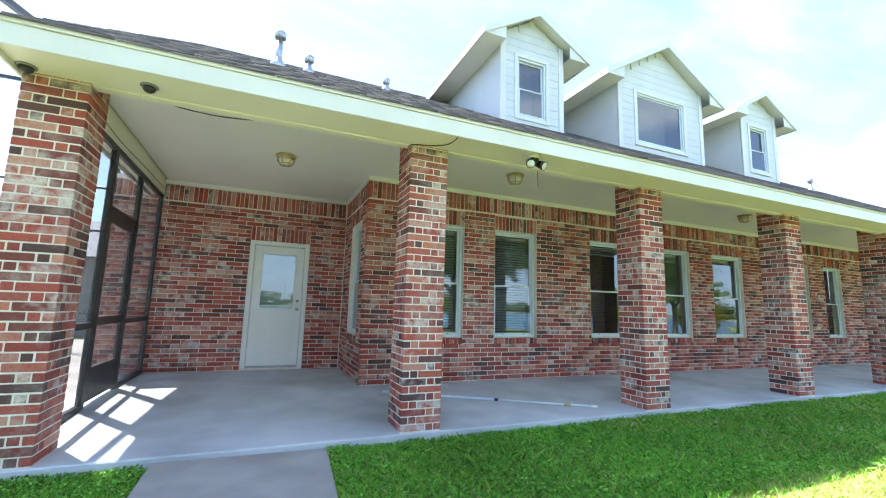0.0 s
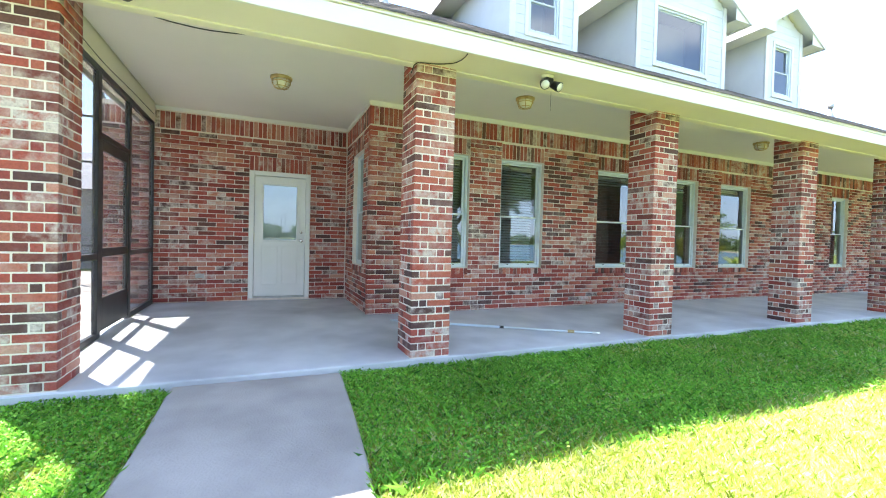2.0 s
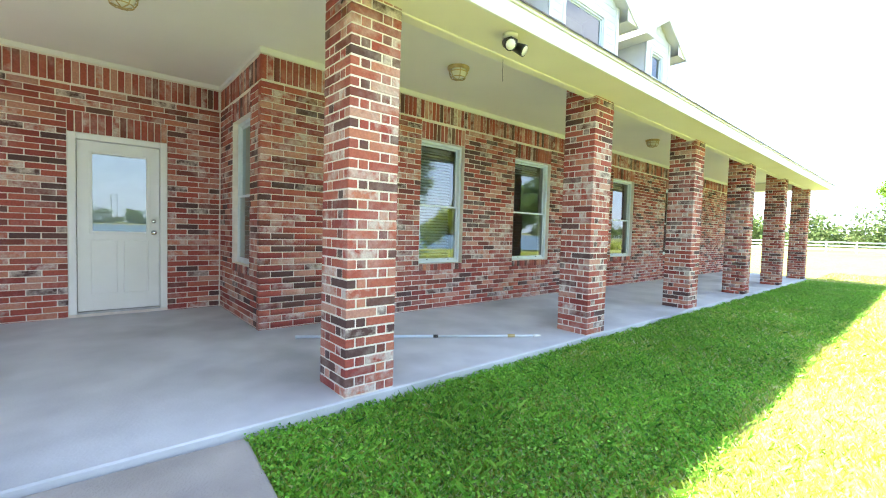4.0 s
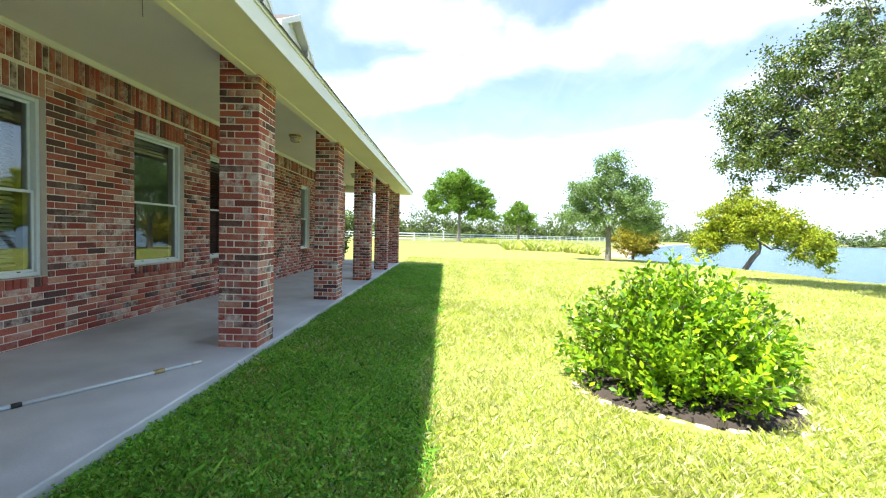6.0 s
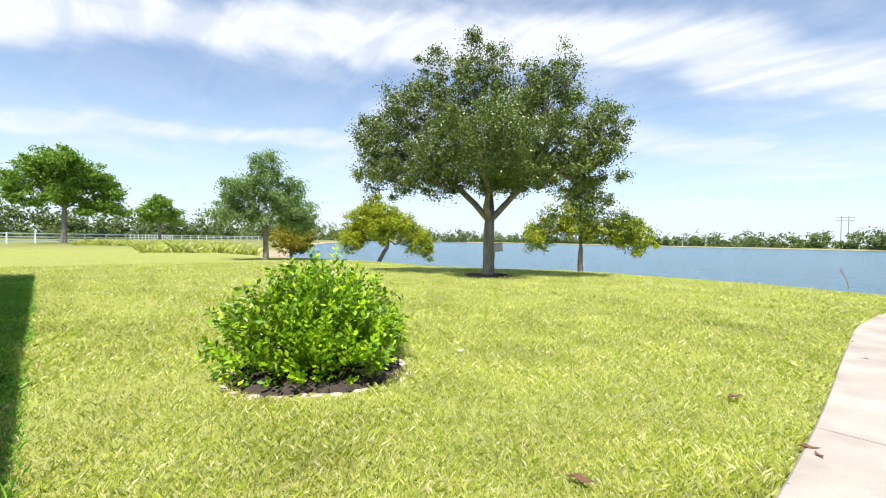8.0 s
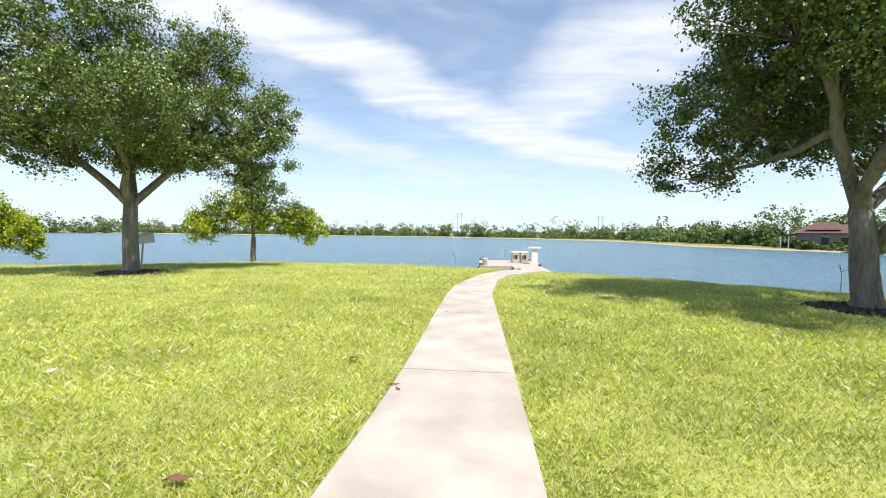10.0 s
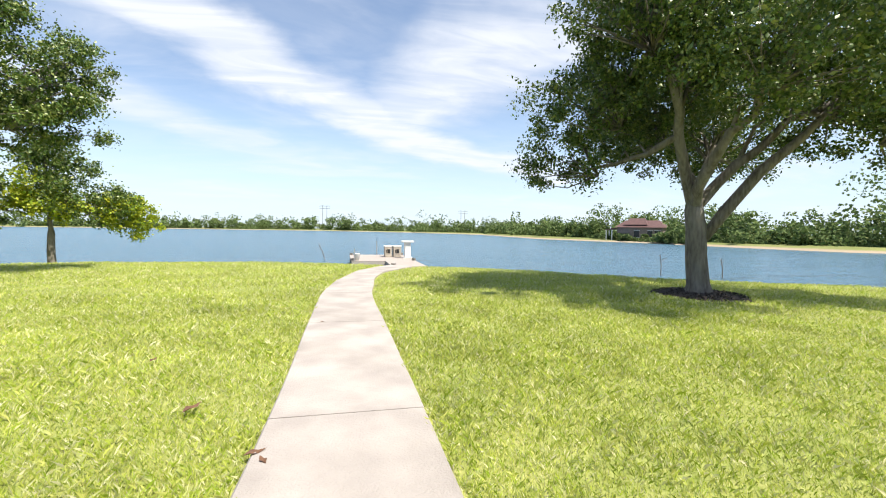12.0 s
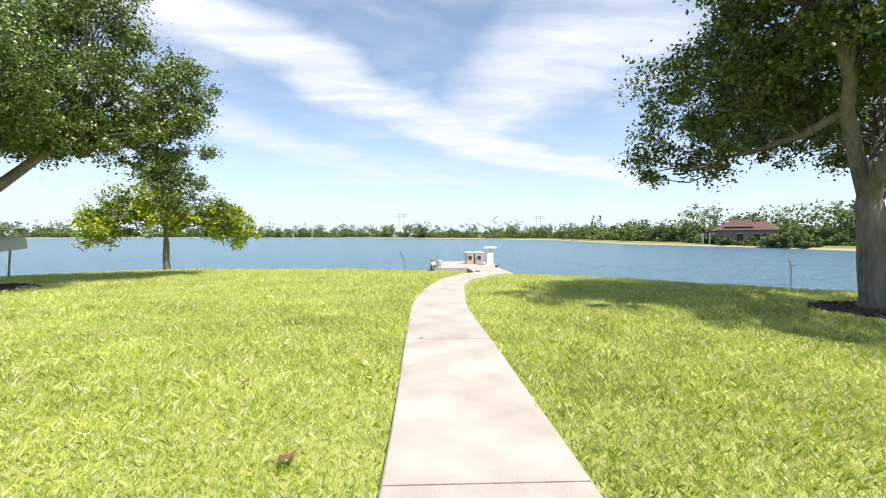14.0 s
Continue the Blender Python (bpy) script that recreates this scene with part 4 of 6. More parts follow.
        part("barge_board", bm, "white", top)
        lo, hi = sorted((s * (over + 0.0), s * (over + 0.022)))
        part("eave_board", boxes(((lo, yf + 0.032, eave - 0.13), (hi, EAVE_Y + (eave - EAVE_Z) / SLOPE, eave - 0.004))), "white", top)
        bm = bmesh.new()
        a = [bm.verts.new((x, y, z)) for y in (yf + 0.032, yb) for x, z in ((s * 0.01, tip - 0.056 - 0.01 * slope), (s * (over - 0.005), eave - 0.056), (s * (over - 0.005), eave - 0.10), (s * (half + 0.03), eave - 0.10), (s * (half + 0.03), wz + 0.02), (s * 0.01, tipw + 0.03))]
        bm.faces.new((a[1], a[2], a[8], a[7])), bm.faces.new((a[2], a[3], a[9], a[8])), bm.faces.new((a[0], a[1], a[7], a[6]))
        bm.faces.new((a[1], a[2], a[3], a[4]))
        part("dormer_soffit", bm, "white", top)
    win_ob = sash_window(wa + 0.003, wb - 0.003, wc + 0.003, wd - 0.003, yw + 0.0, split=not wide, label="dormer window reflecting the sky", group="dormer windows")
    win_ob.matrix_basis = pose(wa + 0.003, yw, wc + 0.003)
    for o in (win_ob,):
        o.name = "window_unit"
        o.parent = top
        for key in ("label", "category", "group"):
            del o[key]
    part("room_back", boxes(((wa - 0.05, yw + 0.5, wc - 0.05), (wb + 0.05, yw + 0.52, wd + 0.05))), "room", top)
    return top


dormer(5.21, 0.655, 1.12, 6.575, 5.90, (-0.325, 0.285, 4.56, 5.67))
dormer(8.50, 1.22, 1.70, 6.915, 5.87, (-0.74, 0.64, 4.61, 5.68), wide=True)
dormer(11.78, 0.65, 1.15, 6.60, 5.92, (-0.355, 0.275, 4.60, 5.70))


def roof_vent(x, y, tall, r=0.05, cap=True, label="galvanised flue pipe with a round cap"):
    top = thing("roof_vent", (x, y, roof_z(y)), label, "roof vent")
    part("flashing", lathe(bmesh.new(), [(r * 2.6, -0.1), (r * 2.2, 0.03), (r * 1.1, 0.10), (r * 1.05, 0.12)], sides=16), "steel", top, smooth=True)
    part("pipe", tube(bmesh.new(), [(0, 0, -0.1), (0, 0, tall)], r, 14), "steel", top, smooth=True)
    if cap:
        part("cap", lathe(bmesh.new(), [(r * 1.1, tall - 0.02), (r * 1.7, tall), (r * 1.75, tall + 0.09), (r * 1.1, tall + 0.12), (r * 0.3, tall + 0.14)], sides=16), "steel", top, smooth=True)


roof_vent(0.93, 8.0, 0.50, 0.055)
roof_vent(1.43, 8.2, 0.20, 0.045, label="short dark roof vent with a mushroom cap")
roof_vent(2.99, 8.8, 0.14, 0.04, label="small roof vent with a mushroom cap")
roof_vent(15.45, 7.6, 0.25, 0.04, label="small roof vent beyond the dormers")

# ---- columns ----
COLUMNS = [(-0.715, FRONT + 0.02)] + [(2.265 + 3.08 * k, FRONT + 0.02) for k in range(6)]


def column_bricks():
    """Low and high corners of the bricks of a column 0.40 square, course by course."""
    out = []
    S = LONG + GAP + SHORT + GAP + SHORT
    for c in range(44):
        z0, z1 = c * COURSE + BED, (c + 1) * COURSE
        flip = c % 2
        runs = [(0, LONG), (LONG + GAP, LONG + GAP + SHORT)]
        for side in range(4):
            for a, b in runs:
                if flip:
                    a, b = S - b, S - a
                lo, hi = (a, 0.0), (b, SHORT)
                pts = [(a - S / 2, -S / 2), (b - S / 2, -S / 2 + SHORT)]
                for _ in range(side):
                    pts = [(-y, x) for x, y in pts]
                xs, ys = sorted(p[0] for p in pts), sorted(p[1] for p in pts)
                out.append((c, (xs[0] + S / 2, ys[0] + S / 2, z0), (xs[1] + S / 2, ys[1] + S / 2, z1)))
    return out


def brick_mesh(size, name="brick"):
    bm = boxes(((0, 0, 0), size))
    bmesh.ops.bevel(bm, geom=list(bm.edges), offset=0.004, segments=1, affect="EDGES")
    me = bpy.data.meshes.new(name)
    bm.to_mesh(me)
    bm.free()
    me.materials.append(M["brick"])
    return me


BRICKS = {}


def lay_bricks(parent, bricks, key, limit=300):
    """The bricks first by key become parts that share meshes; the rest are one joined mesh."""
    rng = random.Random(11)
    order = sorted(bricks, key=key)
    for c, lo, hi in order[:limit]:
        size = tuple(round(hi[i] - lo[i], 3) for i in range(3))
        if size not in BRICKS:
            BRICKS[size] = brick_mesh(size)
        ob = new("brick", BRICKS[size])
        ob.parent = parent
        ob.location = [lo[i] + rng.uniform(-0.0015, 0.0015) for i in range(3)]
    rest = order[limit:]
    if rest:
        tagged(many_boxes("bricks", [b[1] for b in rest], [b[2] for b in rest], "brick_joined", parent), kind="stuff")


def build_columns():
    bricks = column_bricks()
    for k, (x, y) in enumerate(COLUMNS):
        where = "at the lawn's edge" if k else "beside the screen door"
        col = thing("brick_column", (x, y, 0), "square mixed red brick porch column " + where, "brick column", "porch columns")
        S = LONG + 2 * GAP + 2 * SHORT
        part("mortar_core", boxes(((0.0035, 0.0035, 0.0), (S - 0.0035, S - 0.0035, CEIL_Z - 0.004))), "mortar", col)
        lay_bricks(col, bricks, lambda b: b[0], 300 if k < 4 else 0)


def wall_bricks(a0, a1, holes, top=CEIL_Z, offset=0.0):
    """Running bond with a soldier course at the top, soldiers over and rowlocks under the openings; (course, u0, u1, z0, z1)."""
    out = []
    soldier0 = 39 * COURSE + 0.02
    c, z = 0, 0.0
    L = LONG + GAP
    while z + COURSE < soldier0 + 0.001:
        z0, z1 = z + BED, z + COURSE
        blocks = [(h[0], h[1]) for h in holes if h[2] - 0.10 < (z0 + z1) / 2 < h[3] + (0.26 if h[3] > 1.5 else 0)]
        free, cur = [], a0
        for b0, b1 in sorted(blocks):
            free.append((cur, b0))
            cur = b1
        free.append((cur, a1))
        for u0, u1 in free:
            if u1 - u0 < 0.03:
                continue
            k = math.floor((u0 - a0 - offset) / (L)) - 1
            while True:
                s = a0 + offset + k * L + (L / 2 if c % 2 else 0)
                e = s + LONG
                if s > u1 - 0.02:
                    break
                s2, e2 = max(s, u0 + 0.002), min(e, u1 - 0.002)
                if e2 - s2 > 0.025:
                    out.append((c, s2, e2, z0, z1))
                k += 1
        z += COURSE
        c += 1
    u = a0 + 0.003
    while u < a1 - 0.03:
        out.append((60, u, min(u + 0.0575, a1 - 0.003), soldier0 + 0.006, soldier0 + 0.25))
        u += 0.067
    for h in holes:
        n = max(1, round((h[1] - h[0]) / 0.067))
        w = (h[1] - h[0]) / n
        for k in range(n):
            u0 = h[0] + k * w
            if h[3] > 1.5:
                out.append((61, u0 + 0.0045, u0 + w - 0.0045, h[3] + 0.004, h[3] + 0.232))
            if h[2] > 0.3:
                out.append((62, u0 + 0.0045, u0 + w - 0.0045, h[2] - 0.095, h[2] - 0.004))
    return out


def build_wall_bricks():
    S, N = WALL_Y, DOOR_Y
    for wall, axis, plane, a0, a1, holes, near in (
            (wall_south, "x", S, NOOK_X - 0.012, END_X, [(a, b, WIN_Z0, WIN_Z1) for a, b in WINDOWS], 4.8),
            (wall_nook, "x", N, -1.2, NOOK_X - 0.014, [(DOOR[0] - 0.002, DOOR[1] + 0.002, 0.10, DOOR[2])], 1.3),
            (wall_side, "y", NOOK_X, S + 0.088, N - 0.014, [(SIDE_WIN[0], SIDE_WIN[1], WIN_Z0, WIN_Z1)], 7.1)):
        out = []
        for c, u0, u1, z0, z1 in wall_bricks(a0, a1, holes):
            proud = 0.012 if c == 62 else 0.005
            if axis == "x":
                out.append((c, (u0, plane - proud, z0), (u1, plane + 0.075, z1)))
            else:
                out.append((c, (plane - proud, u0, z0), (plane + 0.075, u1, z1)))
        i = 0 if axis == "x" else 1
        lay_bricks(wall, out, lambda b: abs((b[1][i] + b[2][i]) / 2 - near) * 1.2 + abs(b[1][2] - 1.2), 300)


# ---- porch fixtures ----
def screen_wall():
    x = -0.55
    top = thing("screen_wall", (x, 0, 0), "bronze aluminium screen wall with a closed screen door", "screen wall")
    t = 0.025
    T = BEAM_Z - 0.008
    bars = [("post", (6.17, 6.26, 0.0, T)), ("post", (7.20, 7.29, 0.0, T)), ("post", (8.36, 8.43, 0.0, T)), ("post", (5.13, 5.19, 0, T)), ("sill_rail", (5.19, 6.17, 0.0, 0.10)), ("sill_rail", (7.29, 8.36, 0, 0.13)),
            ("mid_rail", (5.19, 6.17, 0.84, 0.90)), ("mid_rail", (7.29, 8.36, 0.84, 0.90)), ("head_rail", (5.19, 6.17, T - 0.06, T)), ("head_rail", (6.26, 7.20, T - 0.06, T)), ("head_rail", (7.29, 8.36, T - 0.06, T))]
    for name, (a, b, c, d) in bars:
        part(name, boxes(((-t, a, c), (t, b, d)), bevel=0.003), "dark_metal", top)
    for a, b, c, d in ((5.19, 6.17, 0.10, 0.84), (5.19, 6.17, 0.90, T - 0.06), (7.29, 8.36, 0.13, 0.84), (7.29, 8.36, 0.90, T - 0.06), (6.26, 7.20, 2.12, T - 0.06)):
        part("screen_mesh", boxes(((-0.001, a, c), (0.001, b, d))), "screen", top)
    door = thing("screen_door", (0, 0, 0))
    door.parent = top
    a, b = 6.275, 7.185
    for name, p, q, c, d in (("stile", a, a + 0.05, 0.10, 2.06), ("stile", b - 0.05, b, 0.10, 2.06), ("rail", a + 0.05, b - 0.05, 1.95, 2.06), ("rail", a + 0.05, b - 0.05, 0.86, 0.95), ("kick_panel", a + 0.05, b - 0.05, 0.10, 0.44)):
        part(name, boxes(((-0.02, p, c), (0.02, q, d)), bevel=0.003), "dark_metal", door)
    for c, d in ((0.44, 0.86), (0.95, 1.95)):
        part("screen_mesh", boxes(((-0.001, a + 0.05, c), (0.001, b - 0.05, d))), "screen", door)
    part("door_handle", tube(bmesh.new(), [(0.02, b - 0.03, 1.30), (0.06, b - 0.03, 1.28), (0.06, b - 0.03, 1.12), (0.02, b - 0.03, 1.10)], 0.008, 8), "black", door)
    part("frame_head", boxes(((-0.025, 6.26, 2.07), (0.025, 7.20, 2.12)), bevel=0.003), "dark_metal", top)


screen_wall()


def patio_cage():
    top = thing("screen_enclosure", (0, 0, 0), "tall bronze aluminium screen enclosure over the patio", "screen enclosure")
    y = 12.6
    for x in (-8.2, -6.2, -4.2, -2.9, -1.3):
        part("post", boxes(((x - 0.03, y - 0.03, -0.03), (x + 0.03, y + 0.03, 3.65)), bevel=0.003), "dark_metal", top)
    for z in (0.8, 2.65, 3.65):
        part("rail", boxes(((-8.2, y - 0.02, z - 0.025), (-1.3, y + 0.02, z + 0.025)), bevel=0.003), "dark_metal", top)
    for xx, s in ((-2.5, 0.0), (-6.0, 0.0)):
        part("brace", tube(bmesh.new(), [(xx, y, 4.6), (xx + 0.63, y, 2.6)], 0.045, 4), "dark_metal", top)
    for x in (-8.2, -4.6, -1.3):
        part("roof_beam", tube(bmesh.new(), [(x, y, 3.65), (x, 9.4, 4.6), (x, 4.9, 3.6)], 0.04, 4), "dark_metal", top)
    for yy, zz in ((4.9, 3.6), (9.4, 4.6)):
        part("purlin", tube(bmesh.new(), [(-8.2, yy, zz), (-1.3, yy, zz)], 0.035, 4), "dark_metal", top)
    for x in (-8.2, -6.2, -4.2, -1.5):
        part("post", boxes(((x - 0.03, 4.87, -0.03), (x + 0.03, 4.93, 3.58)), bevel=0.003), "dark_metal", top)
    for z in (0.9, 2.7):
        part("rail", boxes(((-8.2, 4.88, z - 0.025), (-1.5, 4.92, z + 0.025)), bevel=0.003), "dark_metal", top)
    for a, b in ((-8.17, -6.23), (-6.17, -4.23), (-4.17, -1.53)):
        part("screen_mesh", boxes(((a, 4.899, 0.0), (b, 4.901, 3.55))), "screen", top)


patio_cage()


def outbuilding():
    top = thing("outbuilding", (0, 0, 0), "long low grey outbuilding behind the patio", "building")
    part("wall", boxes(((-16.0, 18.0, -0.3), (-1.6, 24.0, 2.5))), "grey_roof", top)
    bm = bmesh.new()
    a = [bm.verts.new((x, y, z)) for x in (-16.4, -1.2) for y, z in ((17.5, 2.45), (21.0, 4.1), (24.5, 2.45))]
    bm.faces.new((a[0], a[1], a[4], a[3])), bm.faces.new((a[1], a[2], a[5], a[4])), bm.faces.new((a[0], a[3], a[5], a[2])), bm.faces.new(a[:3]), bm.faces.new(a[3:][::-1])
    part("roof", bm, "grey_roof", top)


outbuilding()


def ceiling_lamp(x, y, label="round brass caged porch lamp with a clouded lens"):
    top = thing("ceiling_lamp", (x, y, CEIL_Z), label, "ceiling lamp", "porch ceiling lamps")
    part("base", lathe(bmesh.new(), [(0.02, -0.03), (0.115, -0.03), (0.125, -0.02), (0.125, 0.0)], sides=28), "brass", top, smooth=True)
    part("glass", lathe(bmesh.new(), [(0.03, -0.125), (0.07, -0.11), (0.09, -0.07), (0.095, -0.03)], sides=24), "lens", top, smooth=True)
    for k in range(6):
        a = k * math.pi / 3
        pts = [(0.105 * math.cos(a), 0.105 * math.sin(a), -0.03), (0.10 * math.cos(a), 0.10 * math.sin(a), -0.08), (0.075 * math.cos(a), 0.075 * math.sin(a), -0.122), (0.0, 0.0, -0.137)]
        part("cage_bar", tube(bmesh.new(), pts, 0.005, 6), "brass", top)
    for r, z in ((0.104, -0.06), (0.08, -0.115)):
        part("cage_ring", tube(bmesh.new(), [(r * math.cos(q), r * math.sin(q), z) for q in np.linspace(0, 2 * math.pi, 25)], 0.005, 6, False), "brass", top)
    return top


first_lamp = ceiling_lamp(1.15, 6.44)
for p in ((4.13, 5.72), (9.17, 5.73), (14.3, 5.73)):
    copy_thing(first_lamp, pose(*p, CEIL_Z))


def flood_lamp():
    top = thing("security_lamp", (3.52, 4.43, BEAM_Z), "twin black security floodlight under the soffit", "security light")
    part("mounting_box", lathe(bmesh.new(), [(0.05, -0.035), (0.06, -0.03), (0.06, 0.0)], sides=20), "white", top, smooth=True)
    part("body", boxes(((-0.045, -0.05, -0.10), (0.045, 0.045, -0.035)), bevel=0.01), "black", top)
    for s in (-1, 1):
        m = look((s * 0.075, -0.06, -0.115), (s * 0.28, -0.55, -0.42))
        head = lathe(bmesh.new(), [(0.02, 0.09), (0.034, 0.07), (0.046, -0.01), (0.048, -0.03), (0.041, -0.03)], sides=20)
        head.transform(m)
        h = part("lamp_head", head, "black", top, smooth=True)
        lens = lathe(bmesh.new(), [(0.002, -0.034), (0.040, -0.0315), (0.040, -0.028)], sides=20)
        lens.transform(m)
        part("lens", lens, "lens", h, smooth=True)
        part("arm", tube(bmesh.new(), [(s * 0.03, -0.01, -0.07), (s * 0.06, -0.03, -0.09), (s * 0.075, -0.05, -0.11)], 0.012, 8), "black", top)


flood_lamp()


def soffit_camera(x, y):
    top = thing("dome_sensor", (x, y, BEAM_Z), "small dark dome sensor under the soffit", "dome sensor", "dome sensors")
    part("collar", lathe(bmesh.new(), [(0.055, -0.012), (0.062, -0.008), (0.062, 0.0)], sides=22), "grey_roof", top, smooth=True)
    part("dome", lathe(bmesh.new(), [(0.005, -0.055), (0.025, -0.05), (0.04, -0.035), (0.047, -0.012)], sides=22), "black", top, smooth=True)


soffit_camera(0.09, 4.56)
soffit_camera(-0.66, 4.62)


def cable(points, label, r=0.005):
    pts = [Vector(p) for p in points]
    fine = []
    for i in range(len(pts) - 1):
        p = [pts[max(i - 1, 0)], pts[i], pts[i + 1], pts[min(i + 2, len(pts) - 1)]]
        for t in np.linspace(0, 1, 8, endpoint=False):
            fine.append(0.5 * (2 * p[1] + (p[2] - p[0]) * t + (2 * p[0] - 5 * p[1] + 4 * p[2] - p[3]) * t * t + (3 * p[1] - p[0] - 3 * p[2] + p[3]) * t ** 3))
    fine.append(pts[-1])
    tagged(part("cable", tube(bmesh.new(), fine, r, 6), "black"), label, "cable")


cable([(0.06, 4.86, 2.80), (0.25, 4.87, 2.765), (0.48, 4.87, 2.75), (0.66, 4.865, 2.755), (0.86, 4.86, 2.775)], "thin black cable sagging under the porch beam")
cable([(2.25, 4.83, 2.70), (2.25, 4.74, 2.745), (2.29, 4.69, 2.752), (2.45, 4.64, 2.752), (2.58, 4.55, 2.755), (2.61, 4.40, 2.757), (2.58, 4.27, 2.757)], "thin black cable looped round the column top")
cable([(-0.51, 5.3, 2.845), (-0.505, 6.2, 2.80), (-0.51, 7.2, 2.83), (-0.51, 8.3, 2.845)], "thin black cable along the side beam", 0.004)
cable([(3.83, 4.78, 2.755), (3.83, 4.78, 2.66), (3.835, 4.78, 2.56)], "short pull cord hanging from the beam", 0.002)


def pole():
    a, b = Vector((2.52, 6.27, 0.016 + RISE * 0.776)), Vector((4.78, 5.00, 0.016 + RISE * 0.155))
    top = thing("extension_pole", (0, 0, 0), "long pale blue extension pole lying on the porch floor", "pole")
    at = lambda t: a.lerp(b, t)
    part("shaft", tube(bmesh.new(), [at(0), at(0.55)], 0.015, 12), "pole_blue", top, smooth=True)
    part("inner_shaft", tube(bmesh.new(), [at(0.55), at(1.0)], 0.012, 12), "alu", top, smooth=True)
    part("grip", tube(bmesh.new(), [at(0.87), at(0.90)], 0.020, 12), "brass", top, smooth=True)
    part("collar", tube(bmesh.new(), [at(0.545), at(0.565)], 0.017, 12), "black", top, smooth=True)
    part("tip", tube(bmesh.new(), [at(0.985), at(1.0) + (b - a).normalized() * 0.05], [0.016, 0.014], 12), "lens", top, smooth=True)


M["pole_blue"] = mat("pale blue paint", (0.50, 0.60, 0.70), 0.35, second=(0.62, 0.68, 0.72), scale=6)
pole()
outlet = thing("outlet_cover", (0.08, DOOR_Y - 0.02, 0.475), "grey weatherproof outlet cover on the brick wall", "outlet")
part("plate", boxes(((-0.06, -0.006, -0.035), (0.06, 0.006, 0.035)), bevel=0.003), "steel", outlet)
part("lid", boxes(((-0.05, -0.02, -0.028), (0.05, -0.007, 0.028)), bevel=0.005), "steel", outlet)


# ---- plants ----
def leaf_cloud(name, centers, size, material, parent, seed, long=1.6, up=0.0, outward=None):
    """Many small pointed leaves, each of two triangles folded along its rib."""
    rng = np.random.default_rng(seed)
    n = len(centers)
    d = rng.normal(size=(n, 3))
    if outward is not None:
        d = d * 0.7 + outward
    d[:, 2] += up
    d /= np.linalg.norm(d, axis=1, keepdims=True)
    r = rng.normal(size=(n, 3))
    side = np.cross(d, r)
    side /= np.linalg.norm(side, axis=1, keepdims=True) + 1e-9
    nrm = np.cross(d, side)
    s = (size * rng.uniform(0.65, 1.35, n))[:, None]
    base, tip = centers - d * s * long / 2, centers + d * s * long / 2
    mid = centers + d * s * 0.08 * long
    v = np.stack([base, mid + side * s * 0.5 + nrm * s * 0.12, tip, mid - side * s * 0.5 + nrm * s * 0.12], 1)
    f = (np.arange(n) * 4)[:, None, None] + np.array([[0, 1, 2], [0, 2, 3]])[None]
    return arrays(name, v.reshape(-1, 3), f.reshape(-1, 3), material, parent)


def crown_points(rng, blobs, n, clumps, spread, hollow=0.5):
    """Leaf places: clumps of them gathered in the outer parts of ellipsoid blobs."""
    vol = np.array([b[3] * b[4] * b[5] for b in blobs]) ** 0.75
    pick = rng.choice(len(blobs), clumps, p=vol / vol.sum())
    b = np.array(blobs)[pick]
    d = rng.normal(size=(clumps, 3))
    d /= np.linalg.norm(d, axis=1, keepdims=True)
    r = rng.uniform(hollow ** 2, 1, clumps) ** 0.5
    c = b[:, :3] + d * b[:, 3:6] * r[:, None]
    k = rng.integers(0, clumps, n)
    sp = spread * rng.uniform(0.45, 1.3, clumps)[k][:, None]
    return c[k] + rng.normal(size=(n, 3)) * sp * np.array([1, 1, 0.75]), c


def limbs(bm, rng, fork, targets, r0, sides=8, mains=4):
    """A few heavy limbs, from which the others part; each carries side branches."""
    order = sorted(targets, key=lambda q: -math.hypot(q[0], q[1]))
    heavy = []
    for t in order:
        if len(heavy) < mains and t[2] > fork.z + 2.0 and all((Vector(t) - Vector(h[-1])).length > 2.2 for h in heavy):
            heavy.append([t])
    heavy = heavy or [[t] for t in order[:mains]]
    runs = []

    def limb(start, t, r):
        t = Vector(t)
        n, L = 8, (t - start).length
        drop = Vector((0, 0, -0.10 * L)) if t.z - start.z > 0.3 * L else Vector((0, 0, 0.12 * L))
        pts = [start.lerp(t, k / n) + drop * math.sin(math.pi * k / n) * -1.0 + Vector(rng.normal(size=3)) * 0.035 * L ** 0.7 * (0 < k < n) for k in range(n + 1)]
        rad = [r * (1 - 0.82 * k / n) for k in range(n + 1)]
        tube(bm, pts, rad, sides, False)
        runs.append((pts, rad))
        for q in range(7):
            i = int(rng.integers(2, n))
            turn = Vector(rng.normal(size=3))
            turn.z = abs(turn.z)
            e = pts[i] + turn * 0.10 * L + (t - start) * 0.14
            tube(bm, [pts[i], pts[i].lerp(e, 0.5) + Vector((0, 0, 0.06 * L)), e], [rad[i] * 0.55, rad[i] * 0.35, 0.008], 5, False)

    for h in heavy:
        limb(fork, h[0], r0)
    for t in targets:
        if any(t is h[0] for h in heavy):
            continue
        cand = [(p, rad[k]) for pts, rad in runs[:mains] for k, p in enumerate(pts[1:6], 1)]
        p, r = min(cand, key=lambda q: (q[0] - Vector(t)).length + 0.3 * abs(q[0].z - t[2]))
        limb(p, t, r * 0.8)


